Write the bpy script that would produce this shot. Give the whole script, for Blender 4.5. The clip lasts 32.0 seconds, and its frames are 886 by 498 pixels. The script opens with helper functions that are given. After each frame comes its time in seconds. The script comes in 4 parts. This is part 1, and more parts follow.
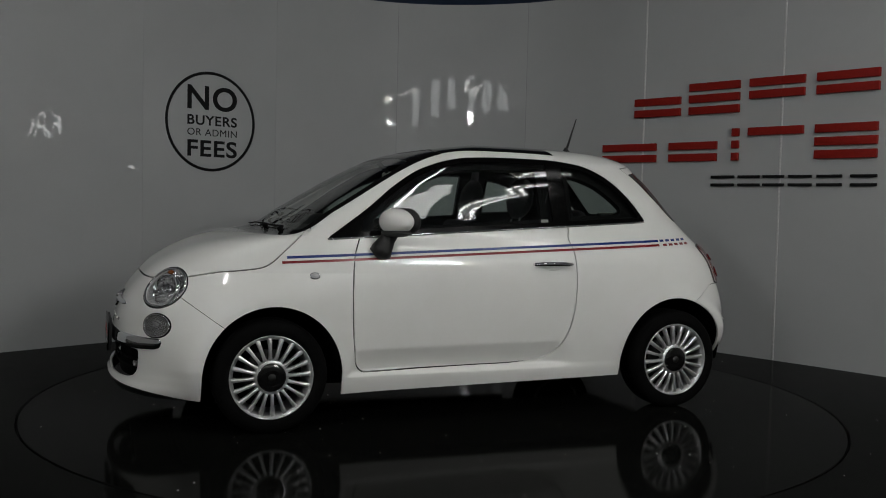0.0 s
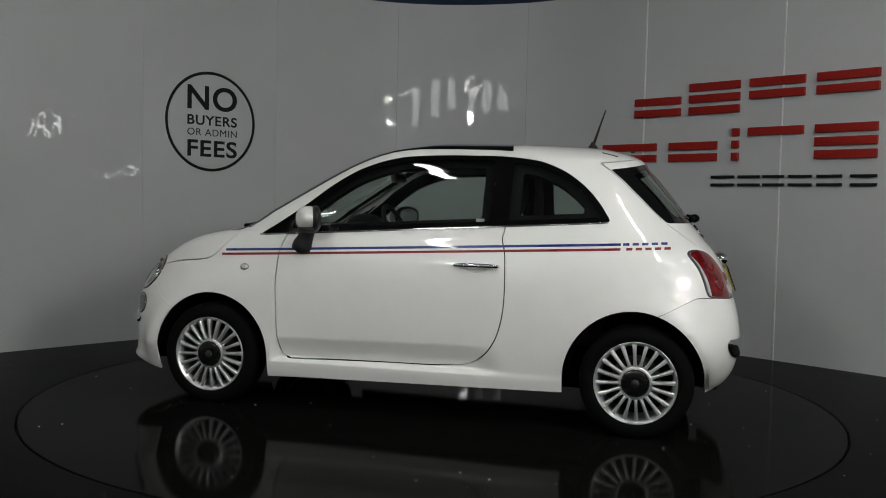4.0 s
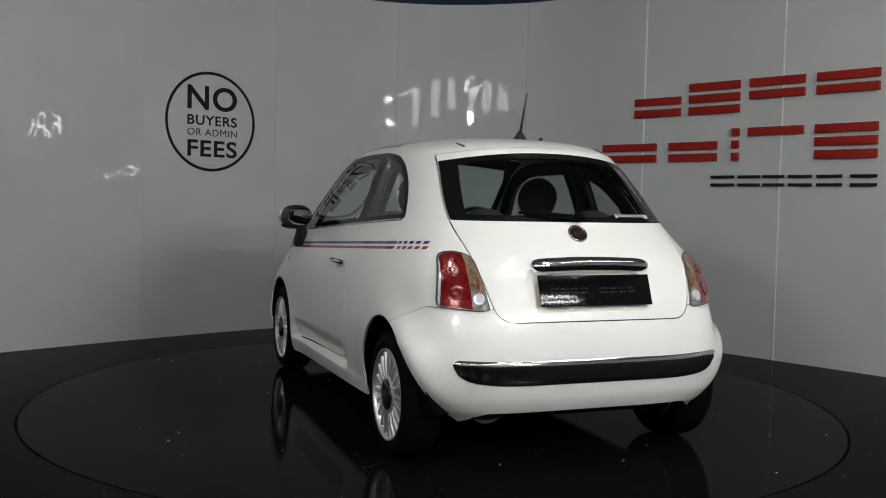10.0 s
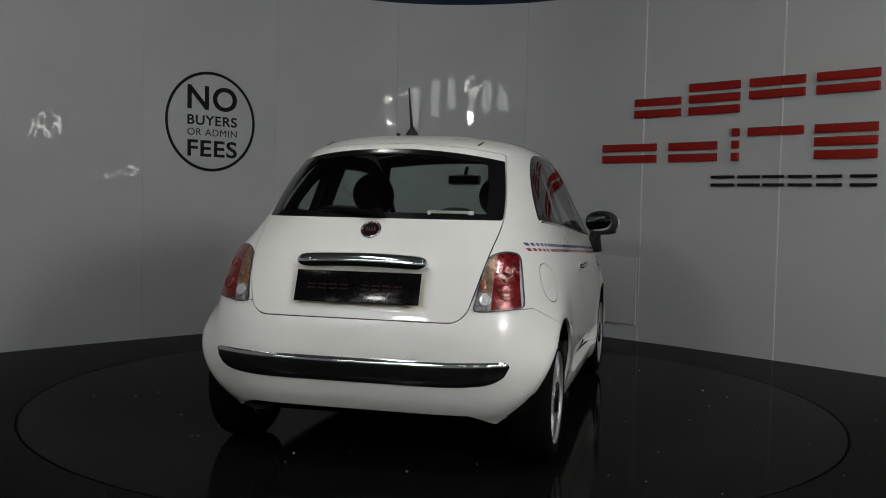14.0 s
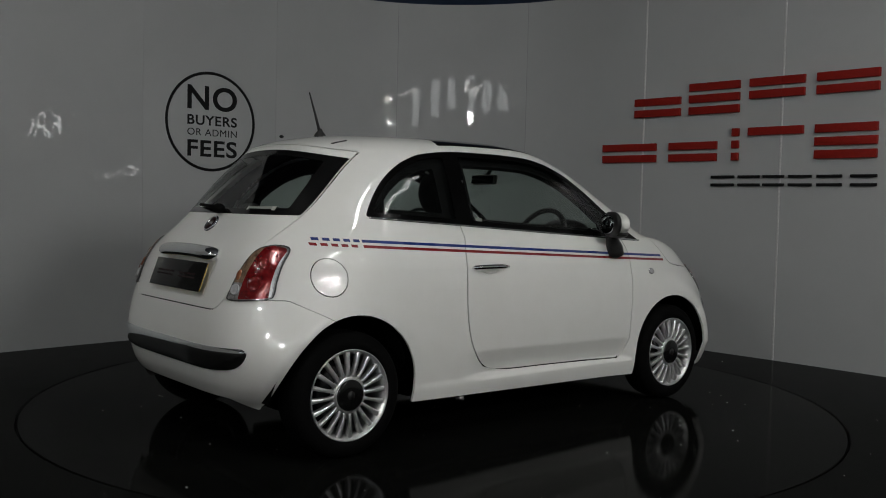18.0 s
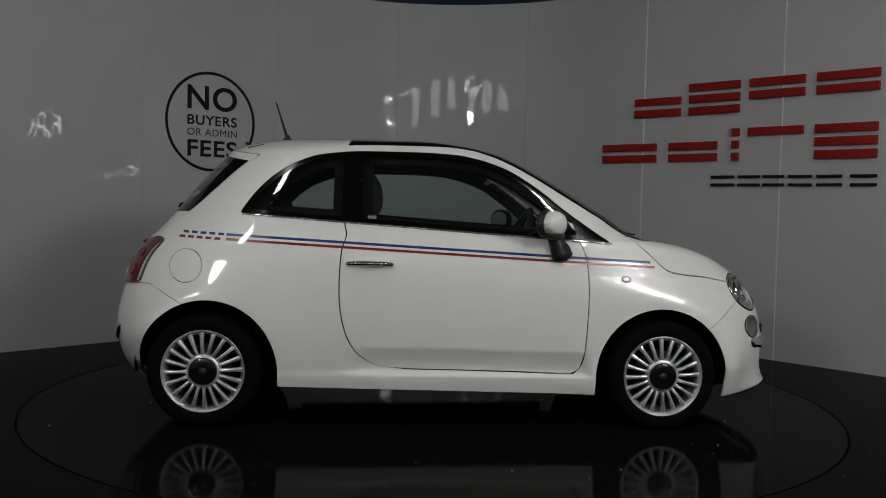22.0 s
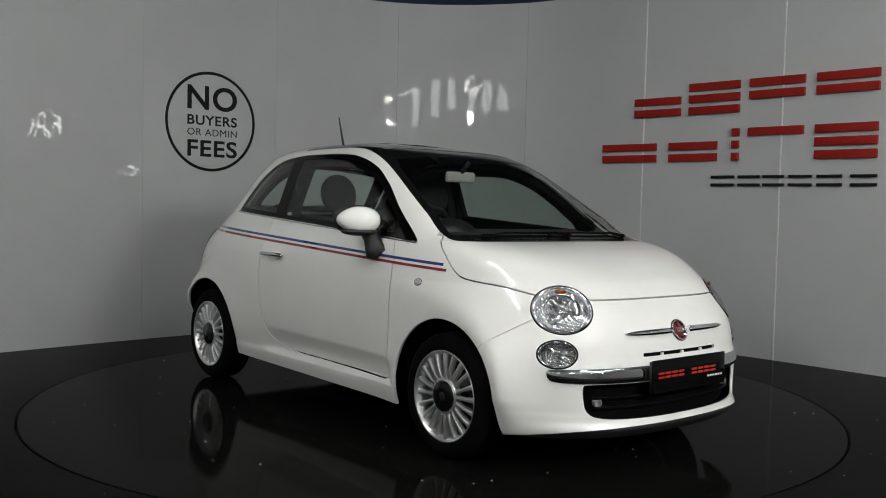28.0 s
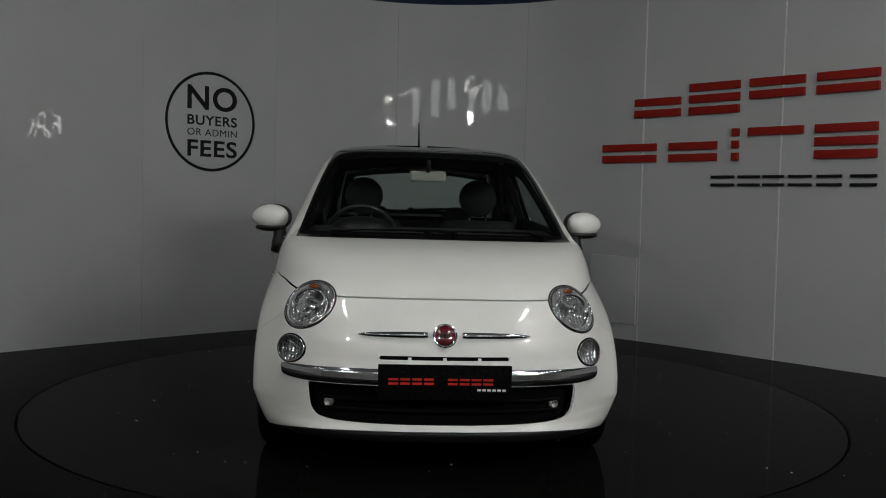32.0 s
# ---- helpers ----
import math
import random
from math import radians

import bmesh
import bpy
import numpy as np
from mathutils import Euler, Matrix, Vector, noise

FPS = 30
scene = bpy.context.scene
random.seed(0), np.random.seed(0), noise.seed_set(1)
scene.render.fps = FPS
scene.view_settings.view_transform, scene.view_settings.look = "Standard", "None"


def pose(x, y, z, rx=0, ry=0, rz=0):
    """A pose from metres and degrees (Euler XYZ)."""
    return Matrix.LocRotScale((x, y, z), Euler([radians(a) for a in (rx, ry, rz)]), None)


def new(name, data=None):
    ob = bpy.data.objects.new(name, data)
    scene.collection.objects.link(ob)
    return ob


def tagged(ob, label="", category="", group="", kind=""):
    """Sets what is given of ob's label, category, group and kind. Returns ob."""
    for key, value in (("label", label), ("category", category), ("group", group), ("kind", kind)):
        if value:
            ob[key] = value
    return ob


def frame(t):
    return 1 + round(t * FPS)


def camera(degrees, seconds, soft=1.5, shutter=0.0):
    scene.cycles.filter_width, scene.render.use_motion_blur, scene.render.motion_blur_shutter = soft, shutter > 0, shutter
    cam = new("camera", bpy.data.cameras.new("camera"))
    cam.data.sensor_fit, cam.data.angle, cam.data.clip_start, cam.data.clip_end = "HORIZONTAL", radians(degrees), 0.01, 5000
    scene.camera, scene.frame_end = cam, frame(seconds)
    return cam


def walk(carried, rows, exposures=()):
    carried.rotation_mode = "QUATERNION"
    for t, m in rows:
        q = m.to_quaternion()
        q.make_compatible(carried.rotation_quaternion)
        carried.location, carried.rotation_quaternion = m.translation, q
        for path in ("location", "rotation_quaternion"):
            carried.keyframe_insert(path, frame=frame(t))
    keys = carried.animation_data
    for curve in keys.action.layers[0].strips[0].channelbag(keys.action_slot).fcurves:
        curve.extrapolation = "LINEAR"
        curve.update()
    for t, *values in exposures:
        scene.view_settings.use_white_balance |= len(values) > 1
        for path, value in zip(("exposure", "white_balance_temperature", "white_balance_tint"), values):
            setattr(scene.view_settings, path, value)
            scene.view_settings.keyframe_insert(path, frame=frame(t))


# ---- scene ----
# ---- camera and its still stand ----
EYE = Vector((0.0, -5.434, 1.120))
cam = camera(51.47, 32.0, soft=1.0)
stand = Matrix.Translation(EYE) @ pose(0, 0, 0, 0, 0, -0.32) @ pose(0, 0, 0, 90 - 2.66, 0, 0) @ pose(0, 0, 0, 0, 0, 1.35)
EXPOSURES = [(0, -1.3), (2, -1.19), (3.5, -0.94), (5.5, -0.33), (9.5, -0.33), (11, -0.71), (12.4, -0.85), (14, -1.02), (17, -1.22), (20, -1.45), (22, -1.3), (24, -1.02), (25, -0.88), (28, -0.4), (30, -0.35), (31, -0.43), (31.6, -1.04), (32, -1.23)]
walk(cam, [(0, stand), (32, stand)], EXPOSURES)

# ---- world and lights ----
world = bpy.data.worlds.new("world")
scene.world = world
world.use_nodes = True
world.node_tree.nodes["Background"].inputs[0].default_value = (0.010, 0.012, 0.016, 1)
world.node_tree.nodes["Background"].inputs[1].default_value = 1.0


# ---- materials ----
def material(name):
    m = bpy.data.materials.new(name)
    m.use_nodes = True
    nt = m.node_tree
    return m, nt, nt.nodes["Principled BSDF"]


def node(nt, kind, **values):
    n = nt.nodes.new(kind)
    for key, value in values.items():
        n.inputs[key.replace("_", " ")].default_value = value
    return n


def coords(nt, which="Object"):
    return nt.nodes.new("ShaderNodeTexCoord").outputs[which]


def mixed(nt, fac, a, b):
    n = nt.nodes.new("ShaderNodeMix")
    n.data_type = "RGBA"
    nt.links.new(fac, n.inputs["Factor"])
    for socket, value in ((n.inputs[6], a), (n.inputs[7], b)):
        if isinstance(value, tuple):
            socket.default_value = (*value, 1)
        else:
            nt.links.new(value, socket)
    return n.outputs[2]


def ranged(nt, value, a, b, c, d):
    n = nt.nodes.new("ShaderNodeMapRange")
    for i, v in enumerate((a, b, c, d)):
        n.inputs[i + 1].default_value = v
    nt.links.new(value, n.inputs[0])
    return n.outputs[0]


def bump(nt, shader, height, strength, distance, chain=None):
    n = nt.nodes.new("ShaderNodeBump")
    n.inputs["Strength"].default_value = strength
    n.inputs["Distance"].default_value = distance
    nt.links.new(height, n.inputs["Height"])
    if chain is not None:
        nt.links.new(chain, n.inputs["Normal"])
    nt.links.new(n.outputs[0], shader.inputs["Normal"])
    return n.outputs[0]


def noisy(nt, scale, detail=4, rough=0.55, vector=None, which="Object"):
    n = node(nt, "ShaderNodeTexNoise", Scale=scale, Detail=detail, Roughness=rough)
    nt.links.new(coords(nt, which) if vector is None else vector, n.inputs["Vector"])
    return n.outputs["Fac"]


def plain(name, colour, rough=0.5, metal=0.0, coat=0.0, grain=None, spread=0.15, coat_rough=0.03, relief=0.0, ior=1.5, shine=0.5):
    """A surface of one paint or stuff, with a slight unevenness in colour, gloss and relief."""
    m, nt, s = material(name)
    s.inputs["Metallic"].default_value = metal
    s.inputs["Coat Weight"].default_value = coat
    s.inputs["Coat Roughness"].default_value = coat_rough
    s.inputs["IOR"].default_value = ior
    s.inputs["Specular IOR Level"].default_value = shine
    fine = noisy(nt, grain or 60.0)
    low = tuple(max(0.0, c * (1 - spread)) for c in colour)
    high = tuple(min(1.0, c * (1 + spread)) for c in colour)
    nt.links.new(mixed(nt, ranged(nt, fine, 0.3, 0.7, 0, 1), low, high), s.inputs["Base Color"])
    broad = noisy(nt, (grain or 60.0) / 12)
    nt.links.new(ranged(nt, broad, 0.25, 0.75, rough * 0.8, min(1, rough * 1.25)), s.inputs["Roughness"])
    if relief:
        bump(nt, s, fine, 0.6, relief)
    return m


def car_paint():
    m, nt, s = material("car_paint_white")
    dust = noisy(nt, 7.0, 6, 0.6)
    s.inputs["Coat Weight"].default_value = 1.0
    s.inputs["Coat Roughness"].default_value = 0.02
    s.inputs["Roughness"].default_value = 0.38
    nt.links.new(mixed(nt, ranged(nt, dust, 0.35, 0.75, 0, 1), (0.83, 0.83, 0.80), (0.805, 0.805, 0.77)), s.inputs["Base Color"])
    peel = noisy(nt, 220.0, 2)
    bump(nt, s, peel, 0.05, 0.0006)
    return m


def window_glass(name, tint, rough=0.0):
    m, nt, s = material(name)
    nt.nodes.remove(s)
    clear = nt.nodes.new("ShaderNodeBsdfTransparent")
    clear.inputs[0].default_value = (*tint, 1)
    gloss = nt.nodes.new("ShaderNodeBsdfGlossy")
    gloss.inputs["Roughness"].default_value = rough
    smear = noisy(nt, 14.0, 5)
    nt.links.new(ranged(nt, smear, 0.4, 0.8, rough + 0.003, rough + 0.008), gloss.inputs["Roughness"])
    weight = nt.nodes.new("ShaderNodeLayerWeight")
    weight.inputs[0].default_value = 0.5
    power = nt.nodes.new("ShaderNodeMath")
    power.operation = "POWER"
    power.inputs[1].default_value = 4.0
    nt.links.new(weight.outputs["Facing"], power.inputs[0])
    share = ranged(nt, power.outputs[0], 0, 1, 0.055, 0.95)
    mix = nt.nodes.new("ShaderNodeMixShader")
    nt.links.new(share, mix.inputs[0])
    nt.links.new(clear.outputs[0], mix.inputs[1])
    nt.links.new(gloss.outputs[0], mix.inputs[2])
    nt.links.new(mix.outputs[0], nt.nodes["Material Output"].inputs[0])
    return m


def wall_gloss():
    """Glossy pale laminate, slightly wavy, scuffed near the floor."""
    m, nt, s = material("wall_laminate")
    where = coords(nt)
    cloud = noisy(nt, 0.9, 5, 0.6)
    grain = noisy(nt, 45.0, 4)
    base = mixed(nt, ranged(nt, cloud, 0.3, 0.7, 0, 1), (0.395, 0.405, 0.405), (0.435, 0.445, 0.445))
    base = mixed(nt, ranged(nt, grain, 0.62, 0.78, 0, 0.25), base, (0.40, 0.40, 0.40))
    nt.links.new(base, s.inputs["Base Color"])
    s.inputs["Roughness"].default_value = 0.5
    s.inputs["Specular IOR Level"].default_value = 0.2
    s.inputs["Coat Weight"].default_value = 0.9
    nt.links.new(ranged(nt, noisy(nt, 3.0, 4), 0.3, 0.7, 0.006, 0.018), s.inputs["Coat Roughness"])
    wave = noisy(nt, 3.6, 2, 0.45)
    n = nt.nodes.new("ShaderNodeBump")
    n.inputs["Strength"].default_value = 0.44
    n.inputs["Distance"].default_value = 0.008
    fine = nt.nodes.new("ShaderNodeMath")
    fine.operation = "MULTIPLY_ADD"
    fine.inputs[1].default_value = 0.008
    nt.links.new(noisy(nt, 17.0, 3, 0.5), fine.inputs[0])
    nt.links.new(wave, fine.inputs[2])
    nt.links.new(fine.outputs[0], n.inputs["Height"])
    nt.links.new(n.outputs[0], s.inputs["Coat Normal"])
    return m


def floor_black(name, scuff, reach):
    """Polished black sheet floor with dust and faint scuffs."""
    m, nt, s = material(name)
    dust = noisy(nt, 3.5, 8, 0.7)
    speck = node(nt, "ShaderNodeTexVoronoi", Scale=26.0)
    nt.links.new(coords(nt), speck.inputs["Vector"])
    base = mixed(nt, ranged(nt, dust, 0.4, 0.75, 0, 1), (0.0038, 0.0040, 0.0037), (0.0064, 0.0066, 0.0060))
    nt.links.new(base, s.inputs["Base Color"])
    nt.links.new(ranged(nt, noisy(nt, 5.0, 6, 0.65), 0.3, 0.7, scuff * 0.7, scuff * 1.5), s.inputs["Roughness"])
    s.inputs["IOR"].default_value = reach
    bump(nt, s, noisy(nt, 300.0, 2), 0.08, 0.0005)
    return m


def ribbed_silver():
    """Silvered lamp bowl with upright ribs, its bright and dark reflections put into the colour."""
    m, nt, s = material("lamp_reflector")
    ribs = nt.nodes.new("ShaderNodeTexWave")
    ribs.wave_type, ribs.bands_direction = "BANDS", "Y"
    for key, value in (("Scale", 22.0), ("Distortion", 1.6), ("Detail", 1.5), ("Detail Scale", 1.0)):
        ribs.inputs[key].default_value = value
    nt.links.new(coords(nt), ribs.inputs["Vector"])
    painted_glints = noisy(nt, 18.0, 3)
    # dark and bright reflections of the silver, painted as patches of base colour
    nt.links.new(mixed(nt, ranged(nt, painted_glints, 0.35, 0.65, 0, 1), (0.22, 0.22, 0.23), (0.92, 0.92, 0.92)), s.inputs["Base Color"])
    s.inputs["Metallic"].default_value = 0.78
    s.inputs["Roughness"].default_value = 0.16
    bump(nt, s, ribs.outputs["Fac"], 0.7, 0.006)
    return m


def emitting(name, colour, strength):
    m, nt, s = material(name)
    s.inputs["Emission Color"].default_value = (*colour, 1)
    s.inputs["Emission Strength"].default_value = strength
    s.inputs["Base Color"].default_value = (*colour, 1)
    return m


PAINT = car_paint()
GLASS = window_glass("side_glass_green", (0.70, 0.765, 0.735))
LENS = window_glass("clear_lens", (0.94, 0.95, 0.95))
GLOSS_BLACK = plain("gloss_black_trim", (0.005, 0.005, 0.005), 0.15, coat=0.25, shine=0.35)
PILLAR_BLACK = plain("pillar_gloss_black", (0.0025, 0.0025, 0.0025), 0.12, shine=0.14)
ROOF_GLASS = plain("dark_roof_glass", (0.004, 0.004, 0.005), 0.06, coat=0.2, shine=0.3)
RUBBER = plain("tyre_rubber", (0.0032, 0.0032, 0.0032), 0.85, grain=90, relief=0.0006, shine=0.06)
BLACK_PLASTIC = plain("black_plastic", (0.008, 0.008, 0.008), 0.5, grain=200, relief=0.0003)
# black underside parts, and sheets standing in for shade in gaps and openings
DARK_VOID = plain("underbody_shade_black", (0.004, 0.004, 0.004), 0.9, grain=20, shine=0.03)
CHROME = plain("chrome", (0.82, 0.83, 0.84), 0.06, metal=1.0, spread=0.02)
ALLOY = plain("silver_alloy", (0.80, 0.80, 0.80), 0.32, metal=0.90, grain=120, spread=0.06)
RED_LENS = plain("red_lens", (0.17, 0.004, 0.006), 0.14, metal=0.30, coat=0.9, spread=0.5, grain=34, relief=0.004)
DULL_AMBER = plain("dull_amber_lens", (0.20, 0.06, 0.025), 0.15, coat=1.0, grain=60, spread=0.5)
SMOKED_AMBER = plain("smoked_amber_lens", (0.26, 0.17, 0.11), 0.2, metal=0.4, coat=1.0, grain=50, spread=0.6, relief=0.005)
AMBER_LENS = plain("amber_lens", (0.17, 0.05, 0.012), 0.12, coat=1.0, grain=90)
CLEAR_CELL = plain("silver_lamp_cell", (0.84, 0.84, 0.85), 0.22, metal=0.55, grain=80)
REFLECTOR = ribbed_silver()
CLEAR_LENS = plain("ribbed_clear_lens", (0.36, 0.35, 0.345), 0.20, metal=0.55, grain=40, spread=0.65, relief=0.006, coat=1.0)
STRIPE_RED = plain("stripe_red", (0.22, 0.012, 0.014), 0.3, coat=0.8, spread=0.05)
STRIPE_BLUE = plain("stripe_blue", (0.012, 0.035, 0.19), 0.3, coat=0.8, spread=0.05)
SIGN_RED = plain("sign_red", (0.24, 0.010, 0.006), 0.5, spread=0.06, shine=0.2)
SIGN_BLACK = plain("sign_black", (0.006, 0.006, 0.0065), 0.5, spread=0.1, shine=0.15)
SEAT_CLOTH = plain("charcoal_seat_cloth", (0.011, 0.011, 0.012), 0.9, grain=350, relief=0.0006)
TRIM_GREY = plain("grey_cabin_trim", (0.022, 0.022, 0.022), 0.7, grain=200, relief=0.0003)
TRIM_BLACK = plain("black_cabin_trim", (0.0035, 0.0035, 0.0035), 0.8, grain=200, relief=0.0003, shine=0.1)
TRIM_PALE = plain("pale_cabin_trim", (0.42, 0.41, 0.38), 0.7, grain=200, relief=0.0003)
PLATE_BLACK = plain("gloss_plate_black", (0.004, 0.004, 0.004), 0.10, shine=0.14)
PLATE_RED = plain("plate_print_red", (0.42, 0.020, 0.012), 0.4)
PLATE_WHITE = plain("white_print", (0.75, 0.75, 0.74), 0.4)
PLATE_YELLOW = plain("yellow_plate_edge", (0.62, 0.42, 0.05), 0.4)
MIRROR = plain("mirror_silver", (0.42, 0.43, 0.44), 0.015, metal=1.0, spread=0.01)
BADGE_RED = plain("badge_enamel_red", (0.10, 0.007, 0.012), 0.2, coat=1.0)
DEEP_RED = plain("deep_red_print", (0.014, 0.002, 0.003), 0.4, shine=0.12)
WALL = wall_gloss()
FLOOR = floor_black("floor_black", 0.12, 1.040)
TABLE = floor_black("turntable_black", 0.055, 1.056)
GROOVE = plain("groove_black", (0.004, 0.004, 0.004), 0.9)
STRIP = plain("wall_joint_strip", (0.56, 0.56, 0.55), 0.35, coat=0.3)
ROOM_GREY = plain("hall_pale_sheet", (0.55, 0.55, 0.54), 0.7, grain=6)
ROOM_DARK = plain("hall_dark_ceiling", (0.10, 0.105, 0.115), 0.8, grain=6)
HALL_BLUE = plain("blue_hall_sheet", (0.012, 0.03, 0.075), 0.7, grain=8)
LAMP_BODY = plain("lamp_white_enamel", (0.7, 0.7, 0.7), 0.4)
DUST = plain("pale_dust", (0.75, 0.75, 0.72), 0.8)


# ---- helpers for meshes ----
def part(name, data, mat, parent=None, label="", at=None):
    """Links a bmesh or a mesh as one object, under parent if given."""
    if isinstance(data, bmesh.types.BMesh):
        me = bpy.data.meshes.new(name)
        data.to_mesh(me)
        data.free()
    else:
        me = data
    if mat is not None and not me.materials:
        me.materials.append(mat)
    ob = new(name, me)
    if parent is not None:
        ob.parent = parent
    if at is not None:
        ob.matrix_basis = at
    return tagged(ob, label)


def smooth(bm, on=True):
    for f in bm.faces:
        f.smooth = on
    return bm


def box(sx, sy, sz, bevel=0.0, at=None, segments=2):
    bm = bmesh.new()
    bmesh.ops.create_cube(bm, size=1, matrix=Matrix.Diagonal((sx, sy, sz, 1)))
    if bevel:
        bmesh.ops.bevel(bm, geom=bm.edges[:], offset=bevel, segments=segments, profile=0.6, affect="EDGES")
        smooth(bm)
    if at is not None:
        bm.transform(at)
    return bm


def lathe(profile, steps=48, closed=False, at=None):
    """Turns a profile of (radius, height) about z."""
    bm = bmesh.new()
    rings = []
    for r, h in profile:
        rings.append([bm.verts.new((r * math.cos(2 * math.pi * i / steps), r * math.sin(2 * math.pi * i / steps), h)) for i in range(steps)]
                     if r > 1e-6 else [bm.verts.new((0, 0, h))])
    pairs = list(zip(rings, rings[1:])) + ([(rings[-1], rings[0])] if closed else [])
    for a, b in pairs:
        for i in range(steps):
            j = (i + 1) % steps
            q = [a[i % len(a)], a[j % len(a)], b[j % len(b)], b[i % len(b)]]
            q = list(dict.fromkeys(q))
            if len(q) > 2:
                bm.faces.new(q)
    bmesh.ops.recalc_face_normals(bm, faces=bm.faces[:])
    smooth(bm)
    if at is not None:
        bm.transform(at)
    return bm


def joined(*pieces):
    out = bmesh.new()
    for p in pieces:
        me = bpy.data.meshes.new("piece")
        p.to_mesh(me)
        p.free()
        out.from_mesh(me)
        bpy.data.meshes.remove(me)
    return out


def tube(points, radius, steps=10, flat=1.0, closed_ends=True):
    """A rod along points, its radius a number or one a point."""
    bm = bmesh.new()
    rings = []
    pts = [Vector(p) for p in points]
    for k, p in enumerate(pts):
        d = (pts[min(k + 1, len(pts) - 1)] - pts[max(k - 1, 0)]).normalized()
        side = d.cross(Vector((0, 0, 1)))
        side = side.normalized() if side.length > 1e-3 else Vector((0, 1, 0))
        up = side.cross(d)
        r = radius[k] if isinstance(radius, (list, tuple)) else radius
        rings.append([bm.verts.new(p + side * r * math.cos(a) + up * r * flat * math.sin(a)) for a in (2 * math.pi * i / steps for i in range(steps))])
    for a, b in zip(rings, rings[1:]):
        for i in range(steps):
            bm.faces.new((a[i], a[(i + 1) % steps], b[(i + 1) % steps], b[i]))
    if closed_ends:
        bm.faces.new(rings[0][::-1])
        bm.faces.new(rings[-1])
    return smooth(bm)


def ball(sx, sy, sz, at=None, u=28, v=16, power=1.0):
    bm = bmesh.new()
    bmesh.ops.create_uvsphere(bm, u_segments=u, v_segments=v, radius=1)
    for w in bm.verts:
        if power != 1.0:
            for i in range(3):
                w.co[i] = math.copysign(abs(w.co[i]) ** power, w.co[i])
        w.co = Vector((w.co.x * sx, w.co.y * sy, w.co.z * sz))
    if at is not None:
        bm.transform(at)
    return smooth(bm)


def facing(place, normal, up=(0, 0, 1)):
    """A pose at place whose z axis follows normal and whose y axis is near up."""
    z = Vector(normal).normalized()
    x = Vector(up).cross(z).normalized()
    y = z.cross(x)
    m = Matrix((x, y, z)).transposed().to_4x4()
    m.translation = Vector(place)
    return m


# ---- the hall: floor, turntable, curved panel wall, ceiling ----
RADIUS = 2.266
SEAMS = [Vector(p) for p in ((-4.02, 0.10), (-3.20, 1.02), (-2.36, 1.90), (-1.455, 2.72), (-0.421, 3.35), (0.793, 3.21), (1.73, 2.43), (2.585, 1.556), (3.40, 0.645), (4.18, -0.30))]
WALL_TOP = 3.03


def ring_sheet(r0, r1, steps=160, z=0.0):
    bm = bmesh.new()
    a, b = [], []
    for i in range(steps):
        c, s = math.cos(2 * math.pi * i / steps), math.sin(2 * math.pi * i / steps)
        a.append(bm.verts.new((r0 * c, r0 * s, z)))
        b.append(bm.verts.new((r1 * c, r1 * s, z)))
    for i in range(steps):
        j = (i + 1) % steps
        bm.faces.new((a[i], b[i], b[j], a[j]))
    return bm


def build_floor():
    bm = ring_sheet(RADIUS + 0.006, 12.0)
    tagged(part("floor", bm, FLOOR), "polished black sheet floor around the turntable", "floor", kind="structure")
    pit = lathe([(RADIUS + 0.006, 0.0), (RADIUS + 0.006, -0.04), (RADIUS - 0.06, -0.04)], 160)
    tagged(part("turntable_groove", pit, GROOVE), "narrow dark gap around the turntable", "groove", kind="structure")
    disc = lathe([(RADIUS - 0.010, -0.03), (RADIUS - 0.006, -0.004), (RADIUS - 0.009, 0.0), (RADIUS - 0.02, 0.0), (0.0, 0.0)], 160)
    smooth(disc, False)
    table = tagged(part("turntable", disc, TABLE), "round polished black vehicle turntable, dusty", "turntable", kind="structure")
    rng = random.Random(4)
    bm = bmesh.new()
    for _ in range(110):
        r, a = RADIUS * 0.97 * math.sqrt(rng.random()), rng.random() * 6.283
        q = rng.choice((0.0016, 0.002, 0.003, 0.0045))
        bmesh.ops.create_icosphere(bm, subdivisions=1, radius=q, matrix=Matrix.Translation((r * math.cos(a), r * math.sin(a), 0.0006)) @ Matrix.Diagonal((1, 0.5 + rng.random(), 0.4, 1)))
    tagged(part("dust_flecks", bm, DUST, table, "scattered pale dust flecks"), kind="stuff")
    bm = bmesh.new()
    for _ in range(50):
        r, a = RADIUS + 0.05 + 1.4 * rng.random(), rng.random() * 6.283
        q = rng.choice((0.0016, 0.002, 0.004))
        bmesh.ops.create_icosphere(bm, subdivisions=1, radius=q, matrix=Matrix.Translation((r * math.cos(a), r * math.sin(a), 0.0006)) @ Matrix.Diagonal((1, 0.5 + rng.random(), 0.4, 1)))
    tagged(part("floor_dust", bm, DUST), "pale dust flecks on the black floor", "dust", kind="stuff")
    return table


def panel_pose(i):
    """The pose of wall panel i: x along it, y up, z out of it into the room."""
    a, b = SEAMS[i], SEAMS[i + 1]
    u = (b - a).normalized()
    m = Matrix(((u.x, 0, u.y), (u.y, 0, -u.x), (0, 1, 0))).to_4x4()
    m.translation = Vector((a.x, a.y, 0))
    return m


def seam_way(i):
    """The wall's direction at seam i, shared by the panels on both sides of it."""
    a = SEAMS[max(i - 1, 0)]
    b = SEAMS[min(i + 1, len(SEAMS) - 1)]
    return (b - a).normalized()


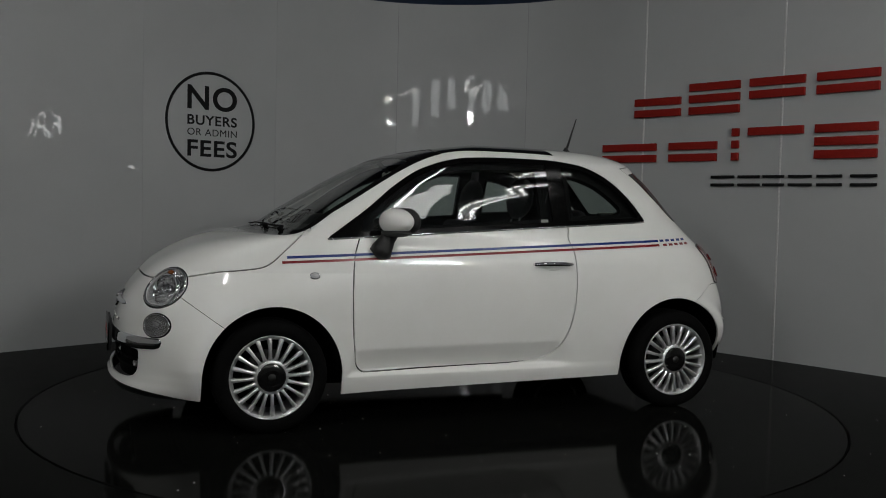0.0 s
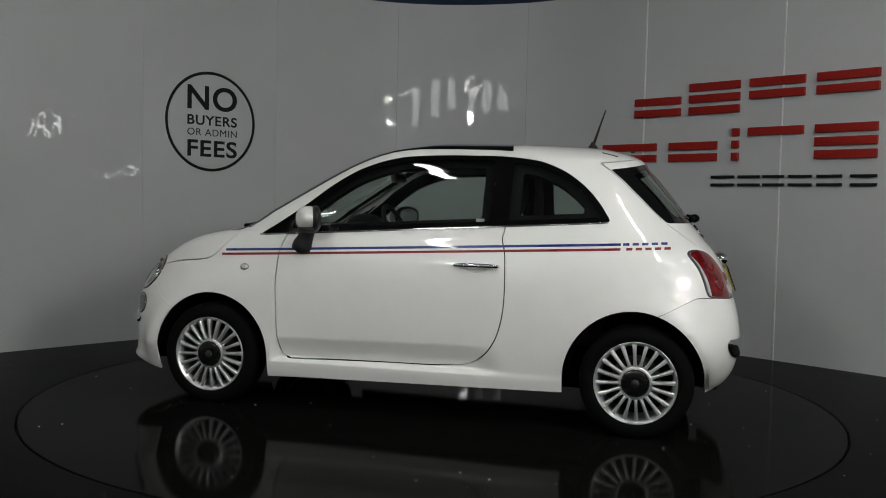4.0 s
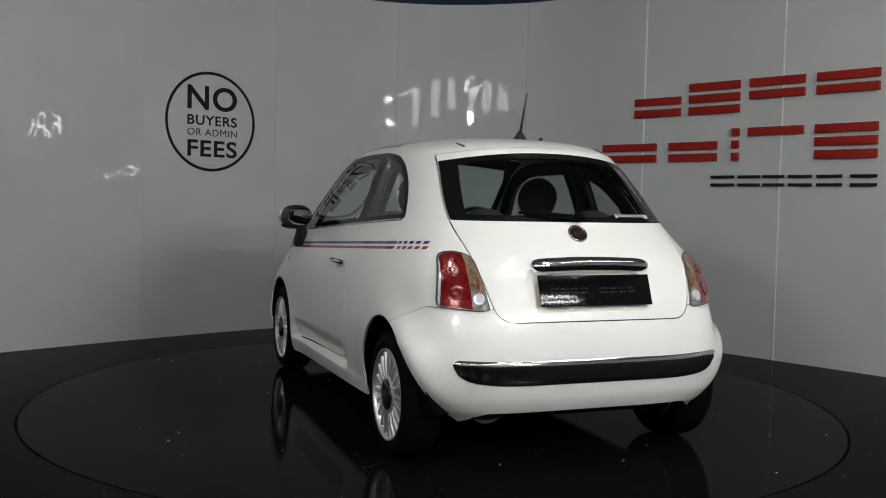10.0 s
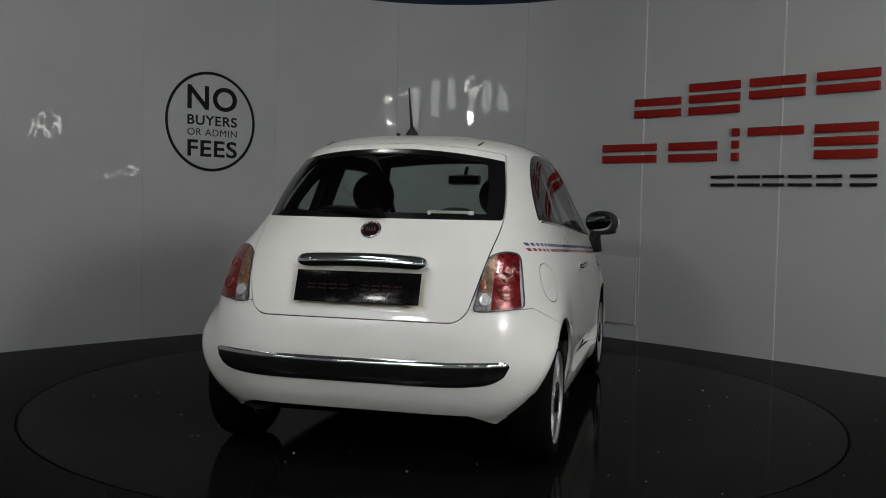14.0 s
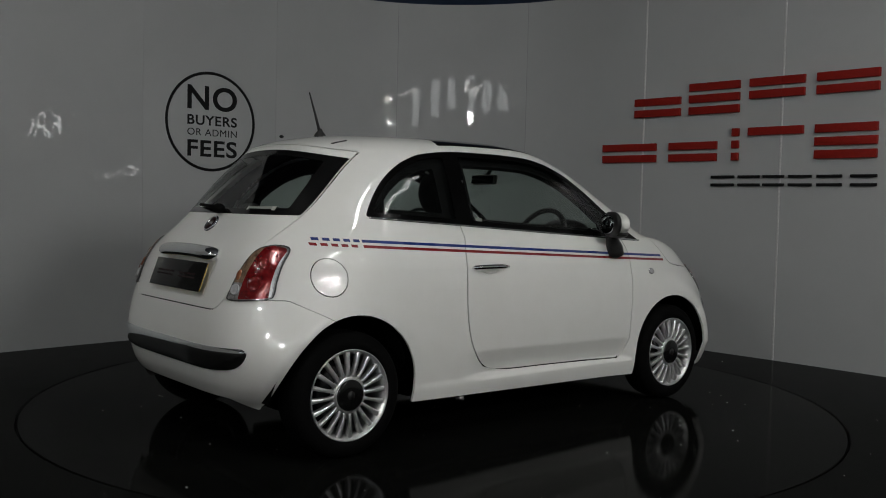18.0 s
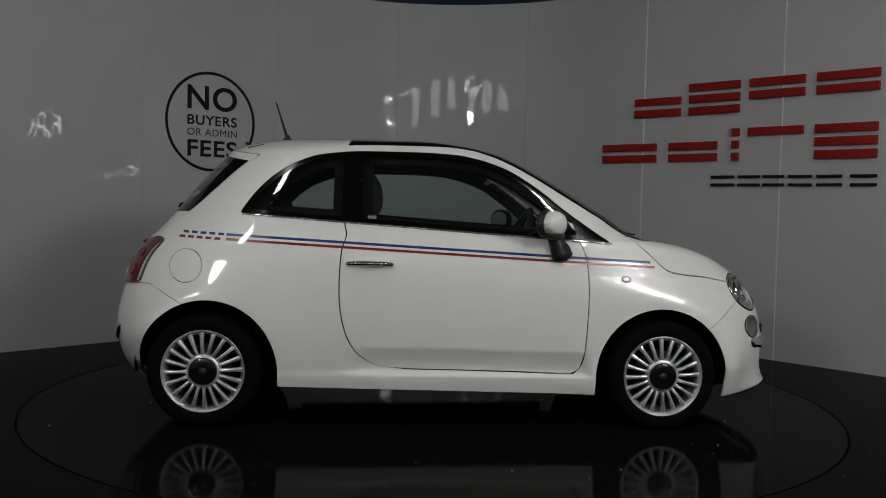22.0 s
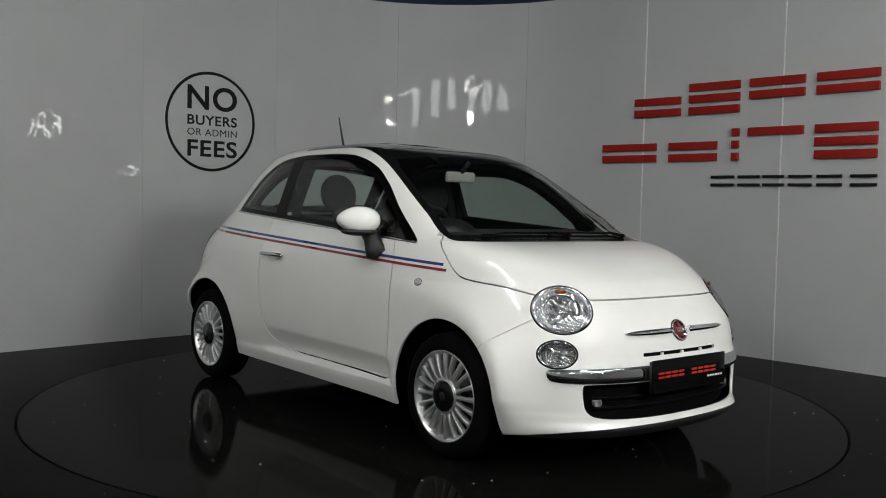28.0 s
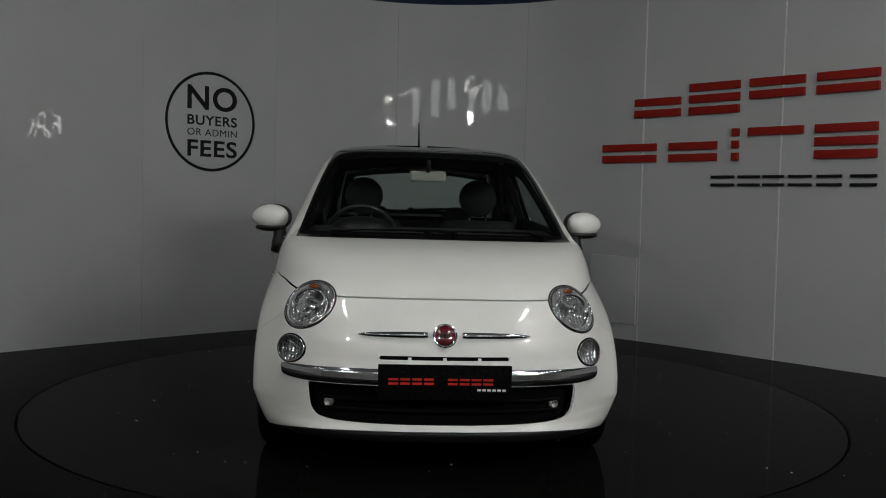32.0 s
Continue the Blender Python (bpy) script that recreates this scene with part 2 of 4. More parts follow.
def bow(i, u):
    """How far panel i stands out from its chord at u metres along it: it bends smoothly from seam to seam."""
    a, b = SEAMS[i], SEAMS[i + 1]
    length = (b - a).length
    chord = (b - a) / length
    out = Vector((chord.y, -chord.x))
    t = min(max(u / length, 0), 1)
    w0, w1 = seam_way(i), seam_way(i + 1)
    s0, s1 = w0.dot(out) / w0.dot(chord), w1.dot(out) / w1.dot(chord)
    return length * ((t**3 - 2 * t**2 + t) * s0 + (t**3 - t**2) * s1)


def bent(me, i, u0=0.0):
    """Lays a flat mesh in panel coordinates onto the bent panel."""
    for v in me.vertices:
        v.co.z += bow(i, v.co.x + u0)
    return me


def build_wall():
    wall = tagged(new("wall_panels"), "curved wall of glossy pale grey laminate panels", "wall", kind="structure")
    for i in range(len(SEAMS) - 1):
        length = (SEAMS[i + 1] - SEAMS[i]).length
        bm = bmesh.new()
        n, gap = 24, 0.0006
        front, back = [], []
        for k in range(n + 1):
            u = gap + (length - 2 * gap) * k / n
            d = bow(i, u)
            front.append([bm.verts.new((u, z, d)) for z in (0.0, WALL_TOP)])
            back.append([bm.verts.new((u, z, d - 0.03)) for z in (0.0, WALL_TOP)])
        for k in range(n):
            bm.faces.new((front[k][0], front[k + 1][0], front[k + 1][1], front[k][1]))
            bm.faces.new((back[k][0], back[k][1], back[k + 1][1], back[k + 1][0]))
            bm.faces.new((front[k][1], front[k + 1][1], back[k + 1][1], back[k][1]))
        for k in (0, n):
            bm.faces.new((front[k][0], front[k][1], back[k][1], back[k][0]))
        bmesh.ops.recalc_face_normals(bm, faces=bm.faces[:])
        for f in bm.faces:
            f.smooth = abs(f.normal.z) > 0.7
        for e in bm.edges:
            e.smooth = len(e.link_faces) == 2 and all(f.smooth for f in e.link_faces)
        part("panel", bm, WALL, wall, at=panel_pose(i))
        if i > 5:
            strip = box(0.013, WALL_TOP, 0.006, 0.0015)
            part("joint_strip", strip, STRIP, wall, "narrow pale joint strip", at=panel_pose(i) @ pose(0, WALL_TOP / 2, 0.002))
        elif i:
            part("joint_backing", box(0.03, WALL_TOP, 0.004), GROOVE, wall, at=panel_pose(i) @ pose(0, WALL_TOP / 2, -0.022))
    # flush service hatch low on one panel
    hatch = tagged(new("service_hatch"), "flush pale access panel low in the wall", "hatch")
    m = panel_pose(5)
    hatch.matrix_basis = m
    part("hatch_panel", box(0.46, 0.585, 0.024, 0.003, pose(0.97, 0.4275, bow(5, 0.97) + 0.006)), WALL, hatch)
    for name, b in (("hatch_edge", box(0.47, 0.006, 0.01, 0.001, pose(0.97, 0.132, bow(5, 0.97)))), ("hatch_edge", box(0.47, 0.004, 0.009, 0.001, pose(0.97, 0.724, bow(5, 0.97)))),
                    ("hatch_edge", box(0.010, 0.59, 0.012, 0.002, pose(1.195, 0.4275, bow(5, 1.19))))):
        part(name, b, STRIP, hatch)
    return wall


def build_hall():
    """The closed hall around: dark ceiling, grey walls behind the camera, blue sheet behind the panel wall."""
    def sheet(name, corners, mat, label, cat):
        bm = bmesh.new()
        bm.faces.new([bm.verts.new(c) for c in corners])
        r = bmesh.ops.extrude_face_region(bm, geom=bm.faces[:])
        away = Vector((0, -1, h / 2))
        mid = sum((Vector(c) for c in corners), Vector()) / 4
        flat = (Vector(corners[1]) - Vector(corners[0])).cross(Vector(corners[2]) - Vector(corners[1])).normalized()
        flat *= 0.1 if flat.dot(mid - away) > 0 else -0.1
        bmesh.ops.translate(bm, verts=[v for v in r["geom"] if isinstance(v, bmesh.types.BMVert)], vec=flat)
        bmesh.ops.recalc_face_normals(bm, faces=bm.faces[:])
        return tagged(part(name, bm, mat), label, cat, kind="structure")
    h = 5.6
    sheet("wall_south", [(-8, -9, 0), (8, -9, 0), (8, -9, h), (-8, -9, h)], ROOM_GREY, "plain grey hall wall", "wall")
    sheet("wall_west", [(-8, -9, 0), (-8, 7, 0), (-8, 7, h), (-8, -9, h)], ROOM_GREY, "plain grey hall wall", "wall")
    sheet("wall_east", [(8, -9, 0), (8, 7, 0), (8, 7, h), (8, -9, h)], ROOM_GREY, "plain grey hall wall", "wall")
    sheet("wall_north", [(-8, 7, 0), (8, 7, 0), (8, 7, h), (-8, 7, h)], HALL_BLUE, "dark blue hall wall behind the panels", "wall")
    sheet("ceiling", [(-8, -9, h), (8, -9, h), (8, 7, h), (-8, 7, h)], ROOM_DARK, "dark hall ceiling", "ceiling")


TUBE_GLOW = emitting("tube_glow", (1.0, 1.0, 0.975), 40.0)


TUBE_DIM = emitting("tube_dim", (1.0, 1.0, 0.975), 22.0)


def ceiling_lamp(x, y, z, turn, length, power, glow):
    lamp = tagged(new("tube_lamp"), "white batten lamp with two bright tubes", "lamp", "tube lamps")
    lamp.matrix_basis = pose(x, y, z, 0, 0, turn)
    part("housing", box(length + 0.06, 0.22, 0.06, 0.008, pose(0, 0, 0.05)), LAMP_BODY, lamp)
    for s in (-0.06, 0.06):
        part("tube", tube([(-length / 2, s, 0), (length / 2, s, 0)], 0.014, 10), glow, lamp)
    part("hanger", tube([(-length * 0.35, 0, 0.07), (-length * 0.35, 0, 5.6 - z)], 0.004, 6), LAMP_BODY, lamp)
    part("hanger", tube([(length * 0.35, 0, 0.07), (length * 0.35, 0, 5.6 - z)], 0.004, 6), LAMP_BODY, lamp)
    if not power:
        return
    li = bpy.data.lights.new("lamp_light", "AREA")
    li.shape, li.size, li.size_y, li.energy, li.color = "RECTANGLE", length, 0.14, power, (1.0, 1.0, 0.975)
    ob = new("lamp_light", li)
    ob.matrix_basis = pose(x, y, z - 0.03, 0, 0, turn)


table = build_floor()
build_wall()
build_hall()
for lx, ly, lz, turn, power, glow in ((-2.1, -3.2, 4.9, 82, 52, TUBE_GLOW), (2.3, -3.2, 4.9, 98, 58, TUBE_GLOW), (-3.0, -6.6, 3.6, 4, 3, TUBE_DIM), (2.6, -6.6, 3.5, -5, 3, TUBE_DIM)):
    ceiling_lamp(lx, ly, lz, turn, 1.5, power, glow)
for lx, ly, lz, turn in ((4.7, -2.5, 5.5, 62), (5.1, -4.0, 5.5, 62), (-5.0, -4.0, 5.5, 118)):
    ceiling_lamp(lx, ly, lz, turn, 1.5, 0, TUBE_GLOW)


def streak_light(x, y, z, wide, high, turn):
    """A slim light with a glowing diffuser on the hall wall, added unseen to streak the panels' gloss."""
    lamp = tagged(new("streak_light"), "slim light with a bright diffuser, added for the wall's streak reflections", "lamp", "wall lights")
    lamp.matrix_basis = pose(x, y, z, 0, 0, turn)
    part("light_body", box(wide + 0.04, 0.05, high + 0.04, 0.008, pose(0, -0.035, 0)), LAMP_BODY, lamp)
    part("diffuser", box(wide, 0.02, high, 0.006), DIFFUSER_GLOW, lamp)


DIFFUSER_GLOW = emitting("diffuser_glow", (1.0, 1.0, 0.98), 17.0)
# added out of view where their reflections fall as streaks on the panels
for wx, wy, wz, ww, wh, turn in ((7.94, -2.42, 2.52, 0.05, 0.34, 90), (7.94, -2.26, 3.73, 0.022, 0.34, 90), (7.94, -1.75, 1.62, 0.28, 0.025, 90)):
    streak_light(wx, wy, wz, ww, wh, turn)


def high_window(x, z):
    """A frosted high window in the hall's back wall, bright with daylight."""
    win = tagged(new("window"), "frosted high window bright with daylight", "window", "high windows", "structure")
    win.matrix_basis = pose(x, -8.985, z)
    for name, b in (("window_frame", box(0.95, 0.05, 0.06, 0.004, pose(0, 0, 0.40))), ("window_frame", box(0.95, 0.05, 0.06, 0.004, pose(0, 0, -0.40))),
                    ("window_frame", box(0.06, 0.05, 0.86, 0.004, pose(0.46, 0, 0))), ("window_frame", box(0.06, 0.05, 0.86, 0.004, pose(-0.46, 0, 0))), ("window_frame", box(0.04, 0.04, 0.80, 0.004))):
        part(name, b, LAMP_BODY, win)
    for s in (-0.23, 0.23):
        part("pane", box(0.40, 0.012, 0.74, 0.002, pose(s, 0, 0)), PANE_GLOW, win)


PANE_GLOW = emitting("frosted_daylight", (0.97, 1.0, 1.0), 7.0)
for wx, wz in ((-7.2, 3.8), (-5.4, 3.75), (-3.6, 3.75), (-1.6, 3.75), (0.2, 3.6), (2.4, 3.4)):
    high_window(wx, wz)


def panel_lamp(x, y, z):
    lamp = tagged(new("panel_lamp"), "flat bright rectangular panel lamp hung from the ceiling", "lamp")
    lamp.matrix_basis = pose(x, y, z)
    part("panel_frame", box(1.26, 0.66, 0.05, 0.006, pose(0, 0, 0.03)), LAMP_BODY, lamp)
    part("panel_face", box(1.20, 0.60, 0.008, 0.002), PANEL_GLOW, lamp)
    for s in (-0.5, 0.5):
        part("hanger", tube([(s, 0, 0.05), (s, 0, 5.6 - z)], 0.004, 6), LAMP_BODY, lamp)


PANEL_GLOW = emitting("panel_glow", (1.0, 1.0, 0.98), 16.0)
panel_lamp(3.6, -4.5, 5.5)


# unseen key lamps, added to brighten the car and wall from in front
def added_flood_lamp(x, y, z, turn, glow, wide=0.31, high=0.23):
    lamp = tagged(new("added_flood_lamp"), "added unseen flood lamp on a black stand", "lamp", "flood lamps")
    lamp.matrix_basis = pose(x, y, z, 0, 0, turn)
    part("flood_body", box(wide + 0.05, 0.09, high + 0.05, 0.012, pose(0, -0.05, 0)), BLACK_PLASTIC, lamp)
    if high < 0.5:
        part("flood_face", box(wide, 0.006, high, 0.002), glow, lamp)
    else:
        for k in (-1, 1):
            part("flood_strip", box(wide, 0.012, 0.032, 0.002, pose(0, 0, k * 0.27)), glow, lamp)
    part("flood_stand", tube([(0, -0.09, 0.02), (0, -0.09, -z)], 0.016, 10), BLACK_PLASTIC, lamp)
    for turn_leg in (90, 210, 330):
        c, s = math.cos(radians(turn_leg)), math.sin(radians(turn_leg))
        part("stand_foot", tube([(0, -0.09, 0.35 - z), (0.42 * c, -0.09 + 0.42 * s, 0.012 - z)], 0.011, 8), BLACK_PLASTIC, lamp)


FLOOD_GLOW = emitting("flood_glow", (1.0, 1.0, 0.98), 740.0)
FLOOD_SOFT = emitting("flood_glow_soft", (1.0, 1.0, 0.98), 220.0)
for fx, fy, fz, turn, glow, wide, high in ((-2.85, -6.3, 2.95, -22, FLOOD_SOFT, 0.52, 0.27), (4.0, -5.7, 3.0, 33, FLOOD_GLOW, 1.55, 0.9)):
    added_flood_lamp(fx, fy, fz, turn, glow, wide, high)


# ---- signs on the wall ----
def build_round_sign():
    sign = tagged(new("round_wall_sign"), "black vinyl ring notice reading NO BUYERS OR ADMIN FEES", "sign")
    sign.matrix_basis = panel_pose(2)
    cx, cz, r = 0.603, 1.781, 0.403
    lift = 0.0008
    ring = part("ring", lathe([(r - 0.012, 0), (r - 0.012, 0.001), (r + 0.012, 0.001), (r + 0.012, 0)], 96, True, pose(cx, cz, lift)), SIGN_BLACK, sign)
    bent(ring.data, 2)
    for text, u0, u1, z0, z1 in (("NO", 0.384, 0.845, 1.874, 2.076), ("BUYERS", 0.386, 0.846, 1.748, 1.831), ("OR ADMIN", 0.387, 0.847, 1.661, 1.719), ("FEES", 0.389, 0.849, 1.486, 1.626)):
        me = bent(bold_word(text, z1 - z0, u1 - u0, 0.0 if text == "OR ADMIN" else .022), 2, u0)
        for letter in letters(me):
            part("letter", letter, SIGN_BLACK, sign, at=pose(u0, z0, lift + 0.001))


def letters(me):
    """The separate letters of a word's mesh, one mesh each."""
    bm = bmesh.new()
    bm.from_mesh(me)
    left = set(bm.verts)
    found = []
    while left:
        island, edge = set(), [left.pop()]
        while edge:
            v = edge.pop()
            island.add(v)
            for e in v.link_edges:
                w = e.other_vert(v)
                if w in left:
                    left.discard(w)
                    edge.append(w)
        one = bmesh.new()
        twin = {v: one.verts.new(v.co) for v in sorted(island, key=lambda v: v.index)}
        for f in bm.faces:
            if f.verts[0] in island:
                one.faces.new([twin[v] for v in f.verts])
        found.append((min(v.co.x for v in island), one))
    bm.free()
    return [one for _, one in sorted(found, key=lambda item: item[0])]


def bold_word(text, height, width, weight):
    """A heavy word: the outline font thickened all round."""
    cu = bpy.data.curves.new("words", "FONT")
    cu.body = text
    cu.extrude = 0.004
    cu.offset = weight
    cu.space_character = 1.08
    ob = bpy.data.objects.new("words", cu)
    scene.collection.objects.link(ob)
    me = bpy.data.meshes.new_from_object(ob.evaluated_get(bpy.context.evaluated_depsgraph_get()))
    bpy.data.objects.remove(ob)
    bpy.data.curves.remove(cu)
    xs, ys = [v.co.x for v in me.vertices], [v.co.y for v in me.vertices]
    fx, fy, x0, y0 = width / (max(xs) - min(xs)), height / (max(ys) - min(ys)), min(xs), min(ys)
    for v in me.vertices:
        v.co = Vector(((v.co.x - x0) * fx, (v.co.y - y0) * fy, v.co.z * 0.1))
    return me


def wall_bar(sign, panel, u0, u1, z0, z1, mat, depth, name="bar"):
    """A raised bar on panel from u0 to u1; past the panel's end it goes on along the next."""
    length = (SEAMS[panel + 1] - SEAMS[panel]).length
    if u0 < length < u1:
        wall_bar(sign, panel, u0, length, z0, z1, mat, depth, name)
        wall_bar(sign, panel + 1, 0, u1 - length, z0, z1, mat, depth, name)
        return
    if u0 >= length:
        panel, u0, u1 = panel + 1, u0 - length, u1 - length
    bm = box(u1 - u0, z1 - z0, depth, 0.002, pose((u0 + u1) / 2, (z0 + z1) / 2, depth / 2))
    bent(part(name, bm, mat, sign, at=panel_pose(panel)).data, panel)


def build_bar_sign():
    sign = tagged(new("raised_wall_sign"), "red and black raised bars of a large wall sign", "sign")
    P = 1.222
    h = 0.062
    # upper row: each glyph of the sign stands as plain bars of its width
    top, base = 2.163, 1.912
    for u0, u1, rows in ((-0.085, 0.347, "mb"), (0.432, 0.873, "tmb"), (0.958, 1.40, "tm"), (1.492, 1.944, "tm")):
        for r in rows:
            z = {"t": top - h, "m": top - 0.094 - h, "b": base}[r]
            wall_bar(sign, 5 if u0 < 0 else 6, u0 + (P if u0 < 0 else 0), u1 + (P if u0 < 0 else 0), z, z + h, SIGN_RED, 0.03)
    # lower row
    top, base = 1.786, 1.534
    for u0, u1, rows in ((-0.40, 0.13, "mb"), (0.258, 0.69, "mb"), (0.822, 0.879, "tmb"), (0.958, 1.40, "t"), (1.492, 1.944, "tmb")):
        for r in rows:
            z = {"t": top - h, "m": (top + base - h) / 2, "b": base}[r]
            wall_bar(sign, 5 if u0 < 0 else 6, u0 + (P if u0 < 0 else 0), u1 + (P if u0 < 0 else 0), z, z + h, SIGN_RED, 0.03)
    for u0, u1 in ((0.648, 0.848), (0.882, 1.065), (1.09, 1.26), (1.295, 1.475), (1.515, 1.70), (1.762, 1.949)):
        for z in (1.332, 1.395):
            wall_bar(sign, 6, u0, u1, z, z + 0.022, SIGN_BLACK, 0.02)


build_round_sign()
build_bar_sign()


# ---- the car: one smooth skin, cut into its panels ----
# Car space: x forward from the middle of the wheelbase, y to the car's left, z up from the ground.
def curve(knots):
    """A smooth monotone curve through knots of (place, value)."""
    xs, ys = np.array([k[0] for k in knots], float), np.array([k[1] for k in knots], float)
    h, d = np.diff(xs), np.diff(ys) / np.diff(xs)
    m = np.zeros(len(xs))
    m[0], m[-1] = d[0], d[-1]
    for i in range(1, len(xs) - 1):
        if d[i - 1] * d[i] > 0:
            w1, w2 = 2 * h[i] + h[i - 1], h[i] + 2 * h[i - 1]
            m[i] = (w1 + w2) / (w1 / d[i - 1] + w2 / d[i])

    def at(x):
        x = np.clip(np.asarray(x, float), xs[0], xs[-1])
        i = np.clip(np.searchsorted(xs, x) - 1, 0, len(h) - 1)
        t = (x - xs[i]) / h[i]
        return ((2 * t**3 - 3 * t**2 + 1) * ys[i] + (t**3 - 2 * t**2 + t) * h[i] * m[i]
                + (-2 * t**3 + 3 * t**2) * ys[i + 1] + (t**3 - t**2) * h[i] * m[i + 1])
    return at


NOSE = curve([(.15, 1.835), (.18, 1.872), (.212, 1.886), (.25, 1.868), (.32, 1.863), (.40, 1.862), (.45, 1.858), (.50, 1.848), (.57, 1.830), (.62, 1.808), (.67, 1.777), (.735, 1.721), (.80, 1.655),
              (.84, 1.592), (.873, 1.528), (.90, 1.462), (.922, 1.393), (.938, 1.325), (.950, 1.264), (.9595, 1.203), (.967, 1.135), (.975, 1.096), (1.083, 0.915), (1.183, 0.755), (1.278, 0.598), (1.36, 0.445), (1.421, 0.29),
              (1.45, 0.13), (1.472, -0.07), (1.482, -0.36)])
TAIL = curve([(.15, -1.52), (.22, -1.562), (.28, -1.610), (.33, -1.636), (.39, -1.650), (.50, -1.656), (.58, -1.646), (.66, -1.628), (.706, -1.613), (.78, -1.588), (.835, -1.564), (.866, -1.548), (.91, -1.519), (.95, -1.486),
              (.98, -1.459), (1.01, -1.434), (1.06, -1.394), (1.20, -1.288), (1.30, -1.203), (1.355, -1.152), (1.374, -1.141), (1.388, -1.132), (1.405, -1.106), (1.43, -1.045), (1.45, -.965), (1.467, -0.84), (1.478, -0.60), (1.482, -0.38)])
WIDE = curve([(.15, .745), (.20, .764), (.268, .777), (.284, .775), (.30, .777), (.40, .790), (.50, .797), (.62, .802), (.72, .801), (.82, .792), (.90, .768), (.96, .739), (1.06, .701), (1.20, .650), (1.30, .612),
              (1.38, .572), (1.42, .531), (1.45, .462), (1.466, .365), (1.476, .24), (1.482, .02)])
SHARP_FRONT = curve([(.15, 4.3), (.30, 4.2), (.50, 4.1), (.62, 4.05), (.70, 4.05), (.80, 4.1), (.90, 5.0), (.95, 6.5), (.975, 7.8), (1.20, 6.8), (1.40, 4.8), (1.482, 2.6)])
SHARP_REAR = curve([(.15, 5.0), (.28, 5.4), (.38, 5.6), (.50, 6.0), (.70, 5.6), (.90, 5.1), (.96, 4.8), (1.06, 4.3), (1.20, 3.95), (1.35, 3.5), (1.482, 2.5)])
MIDDLE = -0.10
WHEEL_X, WHEEL_Y, WHEEL_Z = 1.15, 0.700, 0.280


def skin():
    """The left half of the body as a mesh of (places, normals, triangles)."""
    zs = np.concatenate([np.linspace(.15, .72, 58), np.linspace(.724, .925, 54), np.linspace(.927, .980, 40), np.linspace(.985, 1.38, 48), 1.482 - .098 * (1 - np.linspace(0, 1, 30)[:-1]) ** 2, [1.482]])
    cols = 200
    rows = []
    for z in zs:
        w = WIDE(z)
        half = []
        blunt = float(np.clip((.78 - z) / .28, 0, 1))
        for reach, n, f in ((NOSE(z) - MIDDLE, SHARP_FRONT(z), blunt), (MIDDLE - TAIL(z), SHARP_REAR(z), 0.0)):
            a, b = n * (1 + 1.2 * f), n * (1 - .39 * f)
            along = np.linspace(0, .5 ** (1 / a), 300)
            across = np.linspace(.5 ** (1 / b), 0, 300)[1:]
            half.append((np.concatenate([along, (1 - across**b) ** (1 / a)]) * reach, np.concatenate([(1 - along**a) ** (1 / b), across]) * w))
        x = MIDDLE + np.concatenate([half[0][0][::-1], -half[1][0][1:]])
        y = np.concatenate([half[0][1][::-1], half[1][1][1:]])
        length = np.concatenate([[0], np.cumsum(np.hypot(np.diff(x), np.diff(y)))])
        at = np.linspace(0, length[-1], cols)
        rows.append(np.stack([np.interp(at, length, x), np.interp(at, length, y), np.full(cols, z)], 1))
    P = np.array(rows)
    # flared wheel arches
    for wx, reach in ((WHEEL_X, .799), (-WHEEL_X, .812)):
        d = np.hypot((P[..., 0] - wx) / 1.03, P[..., 2] - .28)
        outer = np.clip((P[..., 0] - wx) * np.sign(wx) / .5 + .5, 0, 1)
        outer = outer * outer * (3 - 2 * outer)
        fade = .12 + ((.085 if wx > 0 else .070) - .12) * outer
        lift = np.exp(-(np.maximum(d - .345, 0) / fade) ** 2) * (P[..., 1] > .45)
        P[..., 1] += np.maximum(reach - P[..., 1], 0) * lift * np.clip((P[..., 2] - (.10 if wx > 0 else .24)) / (.22 if wx > 0 else .30), 0, 1)
    # the bumper corners tuck in towards their lower edge
    low = np.clip((.46 - P[..., 2]) / .22, 0, 1.1) ** 2 * np.clip((np.abs(P[..., 0]) - 1.33) / .17, 0, 1)
    P[..., 1] *= 1 - np.where(P[..., 0] < 0, .020, .012) * low
    # shallow recess for the rear plate
    sunk = np.clip((.298 - np.abs(P[..., 1])) / .022, 0, 1) * np.clip((P[..., 2] - .688) / .016, 0, 1) * np.clip((.868 - P[..., 2]) / .016, 0, 1) * (P[..., 0] < -1.2)
    P[..., 0] += .017 * sunk * sunk * (3 - 2 * sunk)
    # the doors fall in below a sharp line, above the sill
    x, z = P[..., 0], P[..., 2]
    along = np.clip((x + .505) / .20, 0, 1) * np.clip((.775 - x) / .03, 0, 1)
    along = along * along * (3 - 2 * along)
    line = .408 - .012 * x
    P[..., 1] -= along * (P[..., 1] > .45) * .040 * np.clip((line - z) / .115, 0, 1) * np.clip((z - .272) / .012, 0, 1)
    r, k = P.shape[:2]
    idx = np.arange(r * k).reshape(r, k)
    q = np.stack([idx[:-1, :-1], idx[:-1, 1:], idx[1:, 1:], idx[1:, :-1]], -1).reshape(-1, 4)
    F = np.concatenate([q[:, [0, 1, 2]], q[:, [0, 2, 3]]])
    V = P.reshape(-1, 3)
    fn = np.cross(V[F[:, 1]] - V[F[:, 0]], V[F[:, 2]] - V[F[:, 0]])
    N = np.zeros_like(V)
    for j in range(3):
        np.add.at(N, F[:, j], fn)
